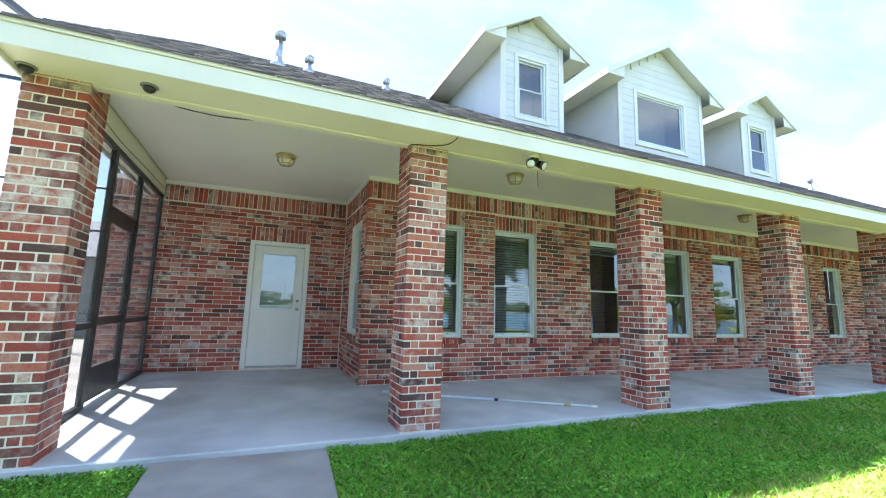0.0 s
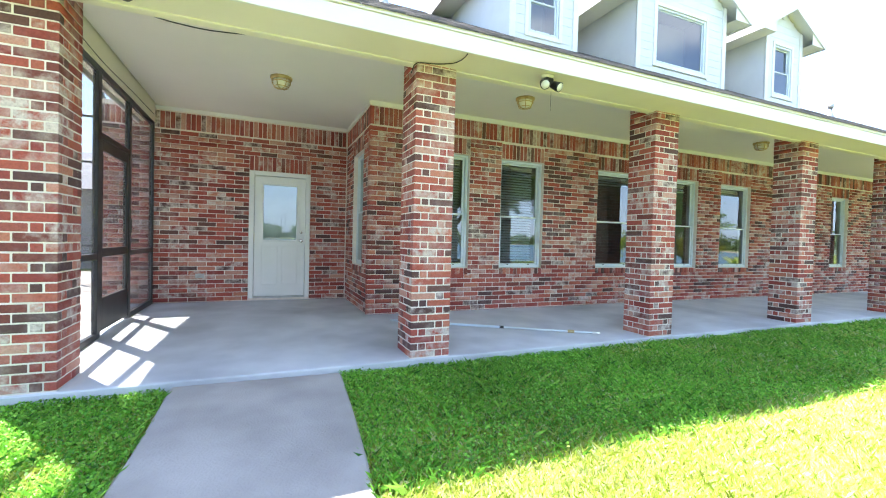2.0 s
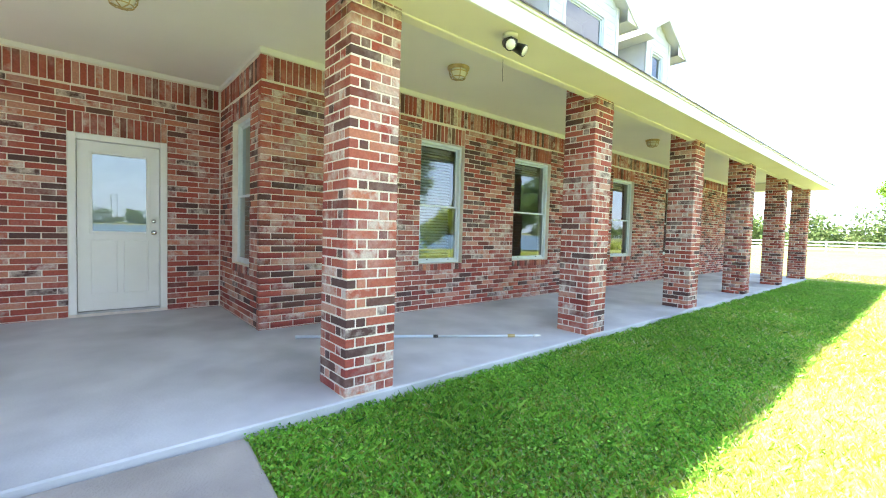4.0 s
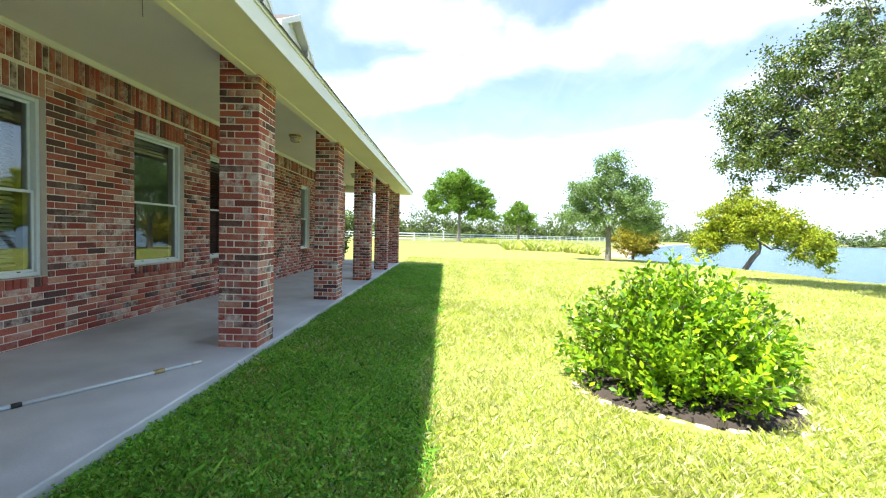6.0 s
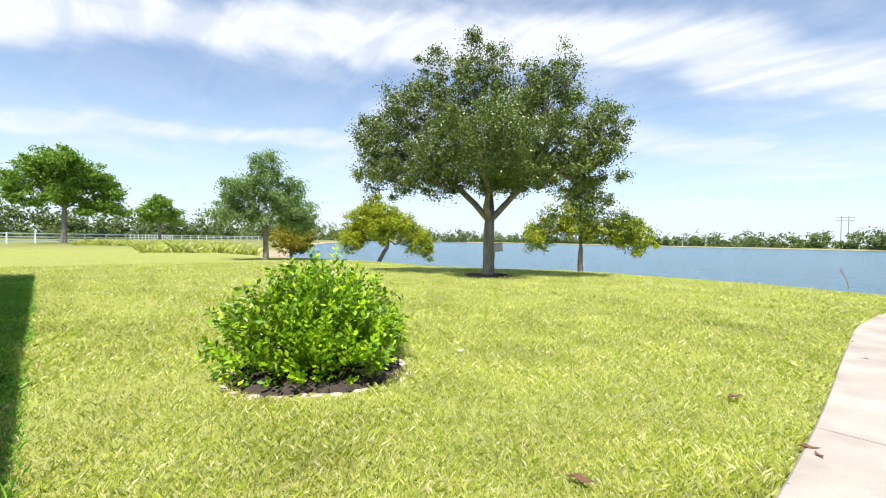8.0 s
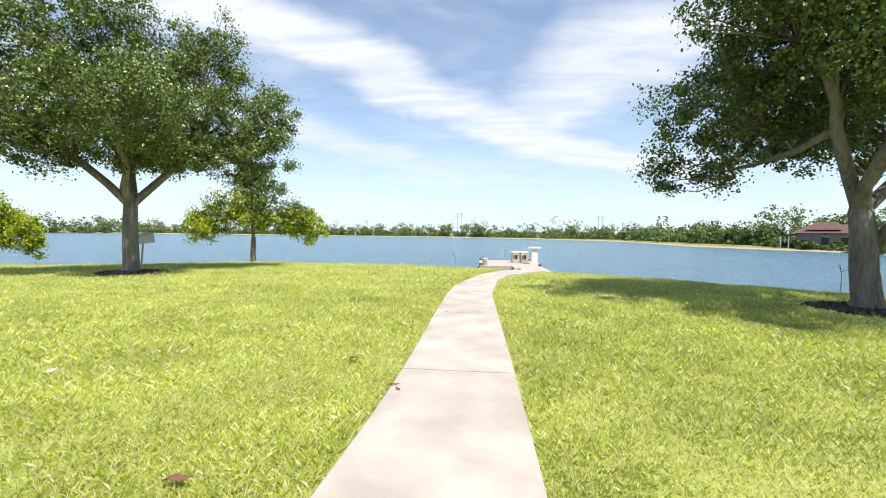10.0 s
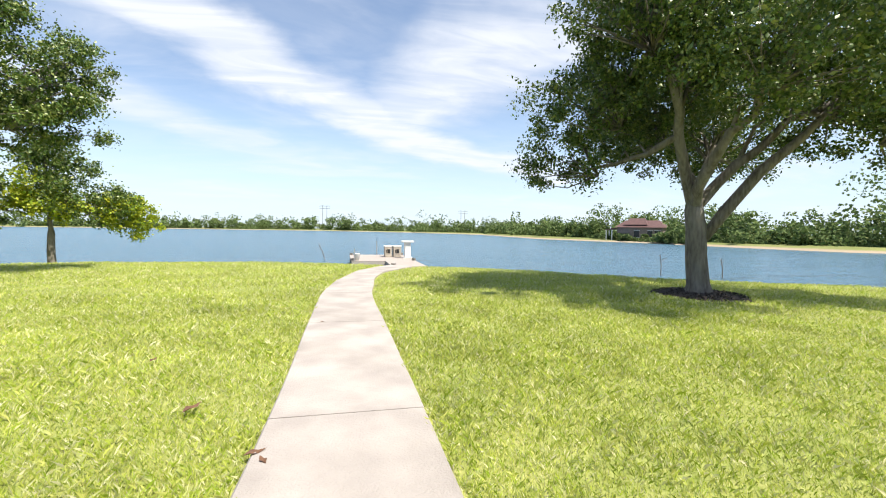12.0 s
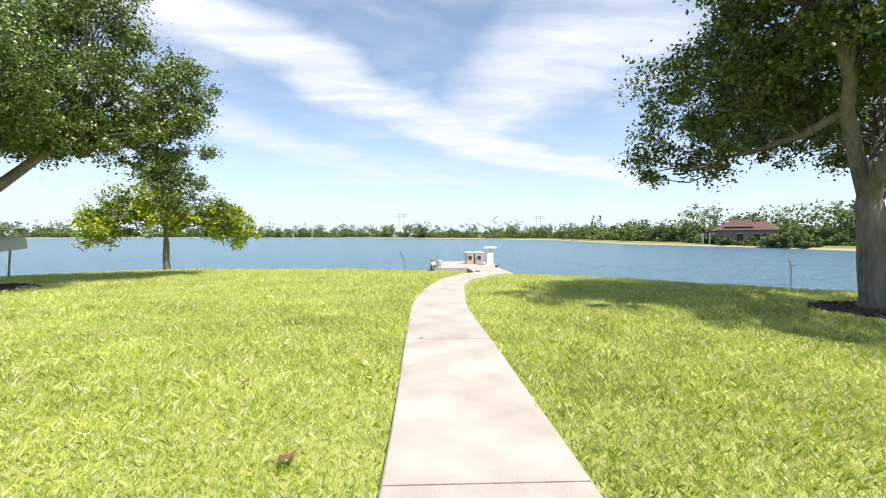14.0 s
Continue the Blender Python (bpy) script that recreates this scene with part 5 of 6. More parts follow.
def tree(name, at, height, fork_z, trunk_r, blobs, n, clumps, spread, leaf, leaf_size, label, seed, lean=(0, 0), hollow=0.45, bare=0, extra=None, second_trunk=None, hang=0.0):
    """A tapered trunk that forks into limbs, and a crown of leaves in uneven clumps."""
    rng = np.random.default_rng(seed)
    x, y = at
    z = float(ground_z(x, y))
    top = thing(name, (x, y, z), label, "tree")
    bm = bmesh.new()
    fork = Vector((lean[0], lean[1], fork_z))
    base = [(0, 0, -0.3), (0, 0, 0.0), (lean[0] * 0.1, lean[1] * 0.1, 0.25), (lean[0] * 0.4 + 0.02, lean[1] * 0.4, fork_z * 0.45), (lean[0] * 0.75, lean[1] * 0.75 + 0.02, fork_z * 0.8), tuple(fork), (lean[0] * 1.08, lean[1] * 1.08, fork_z * 1.12), (lean[0] * 1.15, lean[1] * 1.15, fork_z * 1.25)]
    tube(bm, base, [trunk_r * 1.7, trunk_r * 1.45, trunk_r * 1.08, trunk_r, trunk_r * 0.94, trunk_r * 0.88, trunk_r * 0.62, trunk_r * 0.3], 14)
    if second_trunk:
        t = Vector(second_trunk)
        low = Vector((lean[0] * 0.5, lean[1] * 0.5, fork_z * 0.55))
        tube(bm, [low, low.lerp(t, 0.22) + Vector((0, 0, 0.16)), low.lerp(t, 0.5) + Vector((0, 0, 0.22)), low.lerp(t, 0.8), t], [trunk_r * 0.4, trunk_r * 0.56, trunk_r * 0.50, trunk_r * 0.38, trunk_r * 0.2], 12)
    trunk = part("trunk", bm, "bark", top, smooth=True)
    bm = bmesh.new()
    targets = [(b[0], b[1], b[2]) for b in blobs]
    limbs(bm, rng, fork, targets, trunk_r * 0.60)
    pts, centres = crown_points(rng, blobs, n, clumps, spread, hollow)
    for c in centres[: bare or clumps // 3]:
        t = min(targets, key=lambda q: (q[0] - c[0]) ** 2 + (q[1] - c[1]) ** 2 + (q[2] - c[2]) ** 2)
        a = Vector(t).lerp(fork, 0.3)
        c = Vector(c)
        tube(bm, [a, a.lerp(c, 0.5) + Vector(rng.normal(size=3)) * 0.12, c + (c - a) * 0.12], [trunk_r * 0.13, trunk_r * 0.08, 0.006], 4, False)
    part("branching", bm, "bark", top, smooth=True)
    leaf_cloud("crown", pts, leaf_size, leaf, top, seed + 1)
    if extra:
        eb, en, ec, es, eleaf, esize = extra
        pts, _ = crown_points(rng, eb, en, ec, es, 0.2)
        leaf_cloud("yellow_foliage" if eleaf == "leaf_yellow" else "outer_foliage", pts, esize, eleaf, top, seed + 2)
    return top


def mulch_ring(at, r, label, seed, stones=0):
    """A low bed of bark chips inside a rough ring of pale stones."""
    rng = np.random.default_rng(seed)
    x, y = at
    z = float(ground_z(x, y))
    top = thing("mulch_bed", (x, y, z), label, "mulch bed")
    bm = bmesh.new()
    ring = [[bm.verts.new((r * q * (1 + 0.09 * math.sin(3 * a + seed) + 0.05 * math.sin(7 * a)) * math.cos(a), r * q * (1 + 0.09 * math.sin(3 * a + seed) + 0.05 * math.sin(7 * a)) * math.sin(a), h + rng.normal() * 0.012)) for a in np.linspace(0, 2 * math.pi, 36, endpoint=False)] for q, h in ((1.0, 0.0), (0.93, 0.035), (0.6, 0.07), (0.2, 0.09))]
    for p, q in zip(ring, ring[1:]):
        for k in range(36):
            bm.faces.new((p[k], p[(k + 1) % 36], q[(k + 1) % 36], q[k]))
    bm.faces.new(ring[-1])
    part("bed", bm, "mulch", top, smooth=True)
    n = int(900 * r * r)
    a, q = rng.uniform(0, 2 * math.pi, n), r * np.sqrt(rng.uniform(0, 1.0, n))
    c = np.stack([q * np.cos(a), q * np.sin(a), 0.085 - 0.06 * (q / r) ** 2 + rng.uniform(0, 0.03, n)], -1)
    tagged(leaf_cloud("mulch_litter", c, 0.035, "mulch", top, seed), kind="stuff")
    if stones:
        me = None
        for k in range(stones):
            t = 2 * math.pi * k / stones + rng.normal() * 0.05
            if me is None:
                bm = bmesh.new()
                bmesh.ops.create_icosphere(bm, subdivisions=2, radius=0.06)
                for v in bm.verts:
                    v.co *= 1 + 0.15 * noise.noise(v.co * 14)
                    v.co.z *= 0.3
                o = part("edging_stone", bm, "stone", top, smooth=True)
                me = o.data
            else:
                o = new("edging_stone", me)
                o.parent = top
            rr = r * (1.04 + 0.09 * math.sin(3 * t + seed) + rng.normal() * 0.015)
            o.matrix_basis = pose(rr * math.cos(t), rr * math.sin(t), 0.008, 0, 0, rng.uniform(0, 360)) @ Matrix.Diagonal((*rng.uniform(0.35, 1.25, 3), 1))
    return top


BUSH = (4.78, 0.71)
mulch_ring(BUSH, 0.80, "round dark mulch bed with a worn pale edge under the shrub", 3, 40)


def shrub():
    rng = np.random.default_rng(21)
    top = thing("shrub", (*BUSH, float(ground_z(*BUSH)) - 0.01), "dense rounded evergreen shrub with bright glossy leaves", "shrub")
    bm = bmesh.new()
    cs, outs = [], []
    shoots = 640
    for k in range(shoots):
        d = rng.normal(size=3)
        d[2] = abs(d[2]) * 1.1 - 0.42
        d /= np.linalg.norm(d)
        wob = 1 + 0.10 * math.sin(4 * d[0] + 1) + 0.08 * math.sin(6 * d[1] + 2)
        reach = rng.uniform(0.62, 1.06) * wob
        flare = 0.88 if d[2] > 0 else 0.90
        tip = np.array([d[0] * flare * reach, d[1] * flare * reach, 0.40 + d[2] * 0.74 * (reach if d[2] > 0.2 else 1)])
        tip[2] = max(tip[2], 0.05)
        root = np.array([rng.normal() * 0.08, rng.normal() * 0.08, 0.0])
        if k % 3 == 0:
            m = (root + tip) / 2 + np.array([0, 0, -0.05])
            tube(bm, [root, m, tip], [0.010, 0.006, 0.003], 4, False)
        axis = tip - np.array([0, 0, 0.25])
        axis = axis / np.linalg.norm(axis) + np.array([0, 0, 0.7])
        axis /= np.linalg.norm(axis)
        for j in range(20):
            p = tip - axis * (0.015 + 0.014 * j) + rng.normal(size=3) * 0.012
            o = rng.normal(size=3)
            o -= axis * (o @ axis)
            o = o / np.linalg.norm(o) + axis * 0.75
            o /= np.linalg.norm(o)
            cs.append(p + o * 0.035)
            outs.append(o * 6)
    for k in range(1100):
        d = rng.normal(size=3)
        d[2] = abs(d[2])
        d /= np.linalg.norm(d)
        cs.append(np.array([d[0] * 0.74, d[1] * 0.74, 0.10 + d[2] * 0.86]) * rng.uniform(0.5, 0.95))
        outs.append(d * 0.5)
    part("woody_stem", bm, "bark", top)
    leaf_cloud("foliage", np.array(cs), 0.032, "leaf_bush", top, 22, long=1.95, outward=np.array(outs))


shrub()

OAK_A = [(0.2, 0.1, 5.4, 2.5, 2.5, 2.0), (-2.2, -1.8, 4.9, 1.8, 1.8, 1.4), (2.2, 1.8, 4.7, 1.9, 1.9, 1.5), (3.2, 2.6, 3.9, 1.1, 1.1, 1.2), (-3.1, -2.5, 4.4, 1.1, 1.1, 1.1), (1.5, 1.3, 7.1, 1.3, 1.3, 1.5), (0.4, 0.3, 7.9, 1.1, 1.1, 1.2),
         (-2.0, -1.7, 7.1, 0.8, 0.8, 1.6), (2.8, 2.3, 6.2, 1.1, 1.1, 1.2), (0.9, -1.8, 4.7, 1.8, 1.7, 1.4), (-1.2, 1.8, 4.7, 1.8, 1.7, 1.4), (-0.4, -0.3, 3.8, 1.9, 1.9, 0.7), (3.6, 3.0, 5.2, 0.7, 0.7, 1.1), (-0.9, -0.8, 6.9, 1.1, 1.1, 1.6), (-3.3, -2.7, 5.7, 0.8, 0.8, 1.0), (1.6, 1.3, 3.6, 1.2, 1.2, 0.7), (-1.9, -1.6, 3.8, 1.1, 1.1, 0.7)]
tree("oak_tree", (11.12, -9.5), 9.3, 2.1, 0.21, OAK_A, 165000, 1150, 0.17, "leaf_oak", 0.050, "broad spreading live oak with dark leaves near the lake", 31, hollow=0.3)
mulch_ring((11.12, -9.5), 0.95, "dark mulch ring round the oak trunk", 8)
OAK_E = [(0.3, 0.2, 5.6, 2.5, 2.5, 2.1), (2.0, -1.3, 4.6, 1.6, 1.6, 1.5), (2.4, -1.9, 3.1, 1.0, 1.0, 0.9), (-2.8, 1.6, 4.5, 2.4, 2.4, 1.6), (0.5, 2.4, 4.8, 2.2, 2.2, 1.5), (-0.8, -2.6, 4.6, 2.3, 2.2, 1.5), (0.2, 0.0, 7.8, 2.2, 2.2, 1.4), (-3.6, 2.4, 3.7, 1.5, 1.5, 1.1), (-2.8, -2.2, 4.0, 1.6, 1.6, 1.2), (2.4, 0.6, 6.3, 1.8, 1.8, 1.3)]
tree("oak_tree", (-7.05, -6.05), 9.2, 1.9, 0.22, OAK_E, 175000, 1150, 0.18, "leaf_oak", 0.050, "large shady oak with a leaning twin trunk beside the lake", 41, lean=(0.12, -0.10), hollow=0.3, second_trunk=(-1.5, 1.45, 3.9))
mulch_ring((-7.05, -6.05), 0.95, "dark mulch ring round the shady oak", 9)
tree("young_tree", (25.9, -6.8), 6.4, 1.7, 0.15, [(0, 0, 3.7, 1.7, 1.7, 1.7), (-0.3, -1.5, 2.9, 1.3, 1.4, 1.1), (0.3, 1.7, 2.9, 1.4, 1.5, 1.0), (0, 0.2, 5.3, 1.0, 1.0, 1.2), (0.1, -1.7, 4.2, 0.8, 0.8, 1.0), (0, 1.6, 4.1, 1.1, 1.1, 1.0), (0, -2.3, 2.3, 0.8, 0.9, 0.8)], 34000, 330, 0.20, "leaf_light", 0.07, "slender grey-green young tree on the lawn", 51, hollow=0.1)
tree("small_tree", (26.0, -14.6), 5.6, 1.7, 0.15, [(-0.2, -0.3, 3.3, 1.6, 1.7, 1.5), (-1.6, -2.7, 2.3, 1.0, 1.2, 1.3), (0.9, 1.2, 2.5, 1.1, 1.1, 1.1), (0.0, 0.0, 4.6, 1.1, 1.1, 0.8), (-1.9, -3.3, 1.7, 0.6, 0.7, 1.0), (0.9, 1.5, 1.9, 0.7, 0.7, 0.9), (-0.8, -1.4, 3.4, 1.2, 1.4, 1.2), (0.6, 0.9, 3.6, 1.1, 1.1, 1.1)], 30000, 320, 0.19, "leaf_yellow", 0.085, "small leaning tree with yellowing leaves at the bank", 61, lean=(-0.5, -0.7), hollow=0.1)
tree("small_tree", (11.5, -17.3), 4.9, 1.35, 0.13, [(-0.1, 0.0, 3.5, 1.5, 1.5, 1.4), (1.4, 0.8, 2.5, 0.9, 0.9, 0.9), (-1.6, -0.9, 2.4, 1.0, 1.0, 0.9), (0.1, 0.1, 4.4, 0.9, 0.9, 0.7), (-0.4, -0.2, 2.6, 1.2, 1.2, 0.7)], 17000, 190, 0.18, "leaf_oak", 0.065, "small bank tree with yellow-green drooping sides", 71, hollow=0.1,
     extra=([(1.8, 1.1, 2.0, 0.8, 0.8, 0.9), (-1.9, -1.2, 2.3, 1.0, 1.0, 0.8), (-2.5, -1.6, 1.8, 0.7, 0.7, 0.7), (-0.2, 0.1, 2.4, 1.1, 1.1, 0.6), (0.8, 0.6, 3.0, 0.9, 0.9, 0.8)], 10000, 120, 0.16, "leaf_yellow", 0.075))
tree("pine_tree", (73.0, 0.6), 12.4, 4.6, 0.27, [(0, 0.5, 6.4, 2.2, 2.4, 1.6), (0, -2.0, 5.0, 1.8, 1.8, 1.2), (0, 0.2, 10.6, 2.9, 2.9, 2.2), (0, 2.7, 9.0, 2.1, 2.2, 1.8), (0, -2.8, 8.8, 2.1, 2.3, 1.9), (0, 4.6, 7.6, 1.9, 1.9, 1.5), (0, -4.4, 7.2, 1.9, 1.9, 1.6), (0, 3.6, 5.6, 1.9, 2.0, 1.3), (0, -3.4, 5.2, 1.7, 1.9, 1.3), (1, 0, 7.8, 2.4, 2.4, 1.7), (0, -5.4, 4.4, 1.5, 1.5, 1.1)], 42000, 420, 0.34, "leaf_pine", 0.17, "tall bright green pine behind the white fence", 81, hollow=0.2)
tree("pine_tree", (84.0, -11.5), 8.2, 2.6, 0.22, [(0, 0, 6.6, 1.8, 1.9, 1.4), (0, 1.7, 5.2, 1.5, 1.5, 1.1), (0, -1.9, 5.0, 1.6, 1.6, 1.1), (0, 0.3, 4.3, 1.9, 2.2, 1.2), (0, -2.6, 3.6, 1.2, 1.2, 0.9)], 9000, 120, 0.32, "leaf_pine", 0.18, "smaller pine behind the white fence", 91, hollow=0.2)
tree("brown_shrub", (37.8, -13.6), 3.6, 0.5, 0.10, [(0, 0, 1.9, 1.8, 1.9, 1.5), (0.3, -1.0, 1.3, 1.2, 1.2, 0.9)], 9000, 110, 0.25, "leaf_rust", 0.11, "low rusty bush by the sandy bank", 95, hollow=0.1)
tree("dark_shrub", (19.6, 7.6), 2.2, 0.3, 0.05, [(0, 0, 1.0, 0.45, 0.45, 0.95)], 4500, 60, 0.12, "leaf_oak", 0.06, "upright dark evergreen shrub past the porch end", 97, hollow=0.1)


def flat_stone(x, y, s):
    bm = bmesh.new()
    bmesh.ops.create_icosphere(bm, subdivisions=2, radius=s)
    for v in bm.verts:
        v.co *= 1 + 0.25 * noise.noise(v.co * 9)
        v.co.z *= 0.35
    o = part("flat_stone", bm, "stone", smooth=True)
    o.location = (x, y, float(ground_z(x, y)) + 0.02)
    tagged(o, "pale flat stone lying in the grass", "stone", "stones in the lawn")


flat_stone(4.3, -0.85, 0.06)


# ---- fence ----
def fence():
    top = thing("fence", (0, 0, 0), "long white three-rail field fence", "fence")
    line = [(69.5, 40.0), (69.4, 8.0), (77.5, -6.2), (118, -20), (150, -70)]
    seg = []
    for (x0, y0), (x1, y1) in zip(line, line[1:]):
        L = math.hypot(x1 - x0, y1 - y0)
        n = max(1, round(L / 2.6))
        pts = [(x0 + (x1 - x0) * k / n, y0 + (y1 - y0) * k / n) for k in range(n + 1)]
        for p, q in zip(pts, pts[1:]):
            seg.append((p, q))
    post, rail = boxes(((-0.07, -0.07, -0.2), (0.07, 0.07, 1.35))), boxes(((0.0, -0.02, -0.07), (1.0, 0.02, 0.07)))
    pm, rm = None, None
    for p, q in seg:
        z0, z1 = float(ground_z(*p)), float(ground_z(*q))
        if pm is None:
            o = part("post", post, "alu", top)
            pm = o.data
        else:
            o = new("post", pm)
            o.parent = top
        o.location = (*p, z0)
        L, a = math.hypot(q[0] - p[0], q[1] - p[1]), math.degrees(math.atan2(q[1] - p[1], q[0] - p[0]))
        for h in (0.35, 0.8, 1.22):
            if rm is None:
                o = part("rail", rail, "alu", top)
                rm = o.data
            else:
                o = new("rail", rm)
                o.parent = top
            o.matrix_basis = pose(*p, z0 + h, 0, -math.degrees(math.atan2(z1 - z0, L)), a) @ Matrix.Diagonal((L, 1, 1, 1))


fence()


# ---- the dock ----
def dock():
    top = thing("dock", (0, 0, 0), "weathered board dock at the water's edge", "dock")
    z = -0.36
    for a, b, c, d in ((-2.85, -1.35, -19.0, -15.4), (-2.9, 0.3, -24.0, -19.01)):
        y = c
        while y < d - 0.05:
            part("deck_board", boxes(((a, y, z - 0.04), (b, y + 0.24, z)), bevel=0.006), "dock", top)
            y += 0.25
        for xx in (a + 0.03, b - 0.09):
            part("joist", boxes(((xx, c, z - 0.22), (xx + 0.06, d, z - 0.042))), "dock", top)
        part("edge_beam", boxes(((a + 0.1, d - 0.06, z - 0.22), (b - 0.1, d, z - 0.042))), "dock", top)
    for x, y in ((-2.8, -19.2), (0.2, -19.2), (-2.8, -23.8), (0.2, -23.8), (-1.4, -16.0)):
        part("piling", tube(bmesh.new(), [(x, y, -2.6), (x, y, z + 0.12)], 0.10, 12), "bark", top)


dock()


def dock_things():
    z = -0.36
    sink = thing("cleaning_table", (-2.72, -20.9, z), "white fish cleaning pedestal on the dock", "pedestal")
    part("column", boxes(((-0.16, -0.16, 0), (0.16, 0.16, 0.86)), bevel=0.015), "white", sink)
    part("table_top", boxes(((-0.32, -0.26, 0.862), (0.32, 0.26, 0.95)), bevel=0.015), "white", sink)
    part("foot", boxes(((-0.24, -0.24, 0.0), (-0.162, 0.24, 0.07)), ((0.162, -0.24, 0.0), (0.24, 0.24, 0.07))), "white", sink)
    for x, w, lab in ((-1.78, 0.40, "pale dock storage box with a dark round opening"), (-2.28, 0.44, "pale dock cabinet with dark handles")):
        b = thing("dock_box", (x, -22.0, z), lab, "storage box")
        part("body", boxes(((-w / 2, -0.3, 0), (w / 2, 0.3, 0.58)), bevel=0.02), "stone", b)
        part("lid", boxes(((-w / 2 - 0.02, -0.32, 0.582), (w / 2 + 0.02, 0.32, 0.64)), bevel=0.012), "white", b)
        part("opening", boxes(((-0.10, 0.301, 0.22), (0.06, 0.312, 0.45)), bevel=0.004), "black", b)
        part("handle", boxes(((0.09, 0.301, 0.25), (0.13, 0.325, 0.42)), bevel=0.004), "black", b)
    for x, y, h in ((-1.3, -23.9, 0.85), (0.15, -19.0, 0.6)):
        p = thing("mooring_post", (x, y, z), "thin grey mooring post", "post", "mooring posts")
        part("pipe", tube(bmesh.new(), [(0, 0, 0), (0, 0, h)], 0.025, 8), "steel", p)
    bucket = thing("bucket", (0.02, -19.4, z), "white bucket at the dock's corner", "bucket")
    part("body", lathe(bmesh.new(), [(0.12, 0), (0.15, 0.33), (0.155, 0.34), (0.14, 0.34)], sides=18), "white", bucket, smooth=True)
    part("bail", tube(bmesh.new(), [(0.15 * math.cos(a), 0, 0.3 + 0.14 * math.sin(a)) for a in np.linspace(0, math.pi, 9)], 0.006, 6), "steel", bucket)
    rng = np.random.default_rng(3)
    for x, y, h, d in ((1.7, -26.0, 1.0, 0.5), (-14.0, -15.2, 1.0, 0.05), (-16.3, -14.0, 0.9, 0.1)):
        s = thing("water_stick", (x, y, -1.3), "bare dead stick standing in the shallow water", "branch", "sticks in the water")
        bm = tube(bmesh.new(), [(0, 0, 0), (d * 0.5, 0.05, 0.5 + h * 0.5), (d, 0, 0.5 + h)], [0.03, 0.022, 0.012], 6)
        part("stem", bm, "bark", s)
        for q in range(3):
            t = 0.7 + 0.1 * q
            e = Vector((d * t + rng.normal() * 0.18, rng.normal() * 0.1, 0.5 + h * (t + 0.12)))
            part("twig", tube(bmesh.new(), [(d * t, 0, 0.5 + h * (t - 0.08)), e], [0.012, 0.006], 5), "bark", s)


dock_things()


def far_house():
    c = Vector((-63.5, -78.0, -0.3))
    top = thing("far_house", c, "grey-brown brick house with a dark red gabled roof across the lake", "house", turn=-50)
    part("wall", boxes(((-4.6, -3.5, -0.5), (4.4, 3.5, 2.9))), "far_brick", top)
    bm = bmesh.new()
    for pts in (((-5.0, -4.1, 2.7), (4.9, -4.1, 2.7), (4.9, 4.1, 2.7), (-5.0, 4.1, 2.7), (-3.4, 0, 4.3), (3.4, 0, 4.3)), ((-1.6, -1.0, 3.3), (3.2, -1.0, 3.3), (3.2, 3.4, 3.3), (-1.6, 3.4, 3.3), (-0.6, 1.0, 4.75), (2.4, 1.0, 4.75))):
        a = [bm.verts.new(p) for p in pts]
        for f in ((0, 1, 5, 4), (2, 3, 4, 5), (1, 2, 5), (3, 0, 4), (3, 2, 1, 0)):
            bm.faces.new([a[k] for k in f])
    part("roof", bm, "far_roof", top)
    bm = bmesh.new()
    a = [bm.verts.new(p) for p in ((4.3, 1.2, 2.3), (6.8, 1.2, 2.1), (6.8, 4.0, 2.1), (4.3, 4.0, 2.3), (4.3, 1.2, 2.6), (6.8, 1.2, 2.25), (6.8, 4.0, 2.25), (4.3, 4.0, 2.6))]
    for f in ((3, 2, 1, 0), (4, 5, 6, 7), (0, 1, 5, 4), (1, 2, 6, 5), (2, 3, 7, 6), (3, 0, 4, 7)):
        bm.faces.new([a[k] for k in f])
    part("porch_roof", bm, "far_roof", top)
    for x, y in ((6.6, 1.4), (6.6, 3.8), (5.4, 3.8)):
        part("porch_post", boxes(((x - 0.09, y - 0.09, -0.5), (x + 0.09, y + 0.09, 2.15))), "white", top)
    for x in (-3.6, -2.2, 0.4):
        w = part("window", boxes(((x - 0.5, 3.502, 0.6), (x + 0.5, 3.56, 2.0))), "black", top)
        part("sill", boxes(((x - 0.6, 3.503, 0.5), (x + 0.6, 3.54, 0.595))), "white", w)
        part("frame_head", boxes(((x - 0.6, 3.503, 2.005), (x + 0.6, 3.54, 2.1))), "white", w)
    boat = thing("far_shed", (-88, -62, -0.3), "long pale low shed across the lake", "shed", turn=-35)
    part("wall", boxes(((-7, -2, -0.5), (7, 2, 2.4))), "alu", boat)
    part("roof", boxes(((-7.3, -2.3, 2.402), (7.3, 2.3, 2.7))), "alu", boat)
    boat = thing("far_shed", (-83, -79, -0.3), "small pale low shed across the lake", "shed", turn=-45)
    part("wall", boxes(((-3, -2, -0.5), (3, 2, 1.7))), "alu", boat)
    part("roof", boxes(((-3.2, -2.2, 1.702), (3.2, 2.2, 1.9))), "alu", boat)


far_house()


def power_pylon(x, y, h):
    top = thing("power_pylon", (x, y, -0.5), "thin distant power pole with cross arms", "power pole", "distant power poles")
    for s in (-1, 1):
        part("pole", tube(bmesh.new(), [(s * 1.6, 0, 0), (s * 1.6, 0, h)], 0.22, 6), "steel", top)
    for z in (h * 0.86, h * 0.95):
        part("cross_arm", boxes(((-4.2, -0.15, z), (4.2, 0.15, z + 0.3))), "steel", top)


power_pylon(15, -345, 20)
power_pylon(-95, -330, 18)


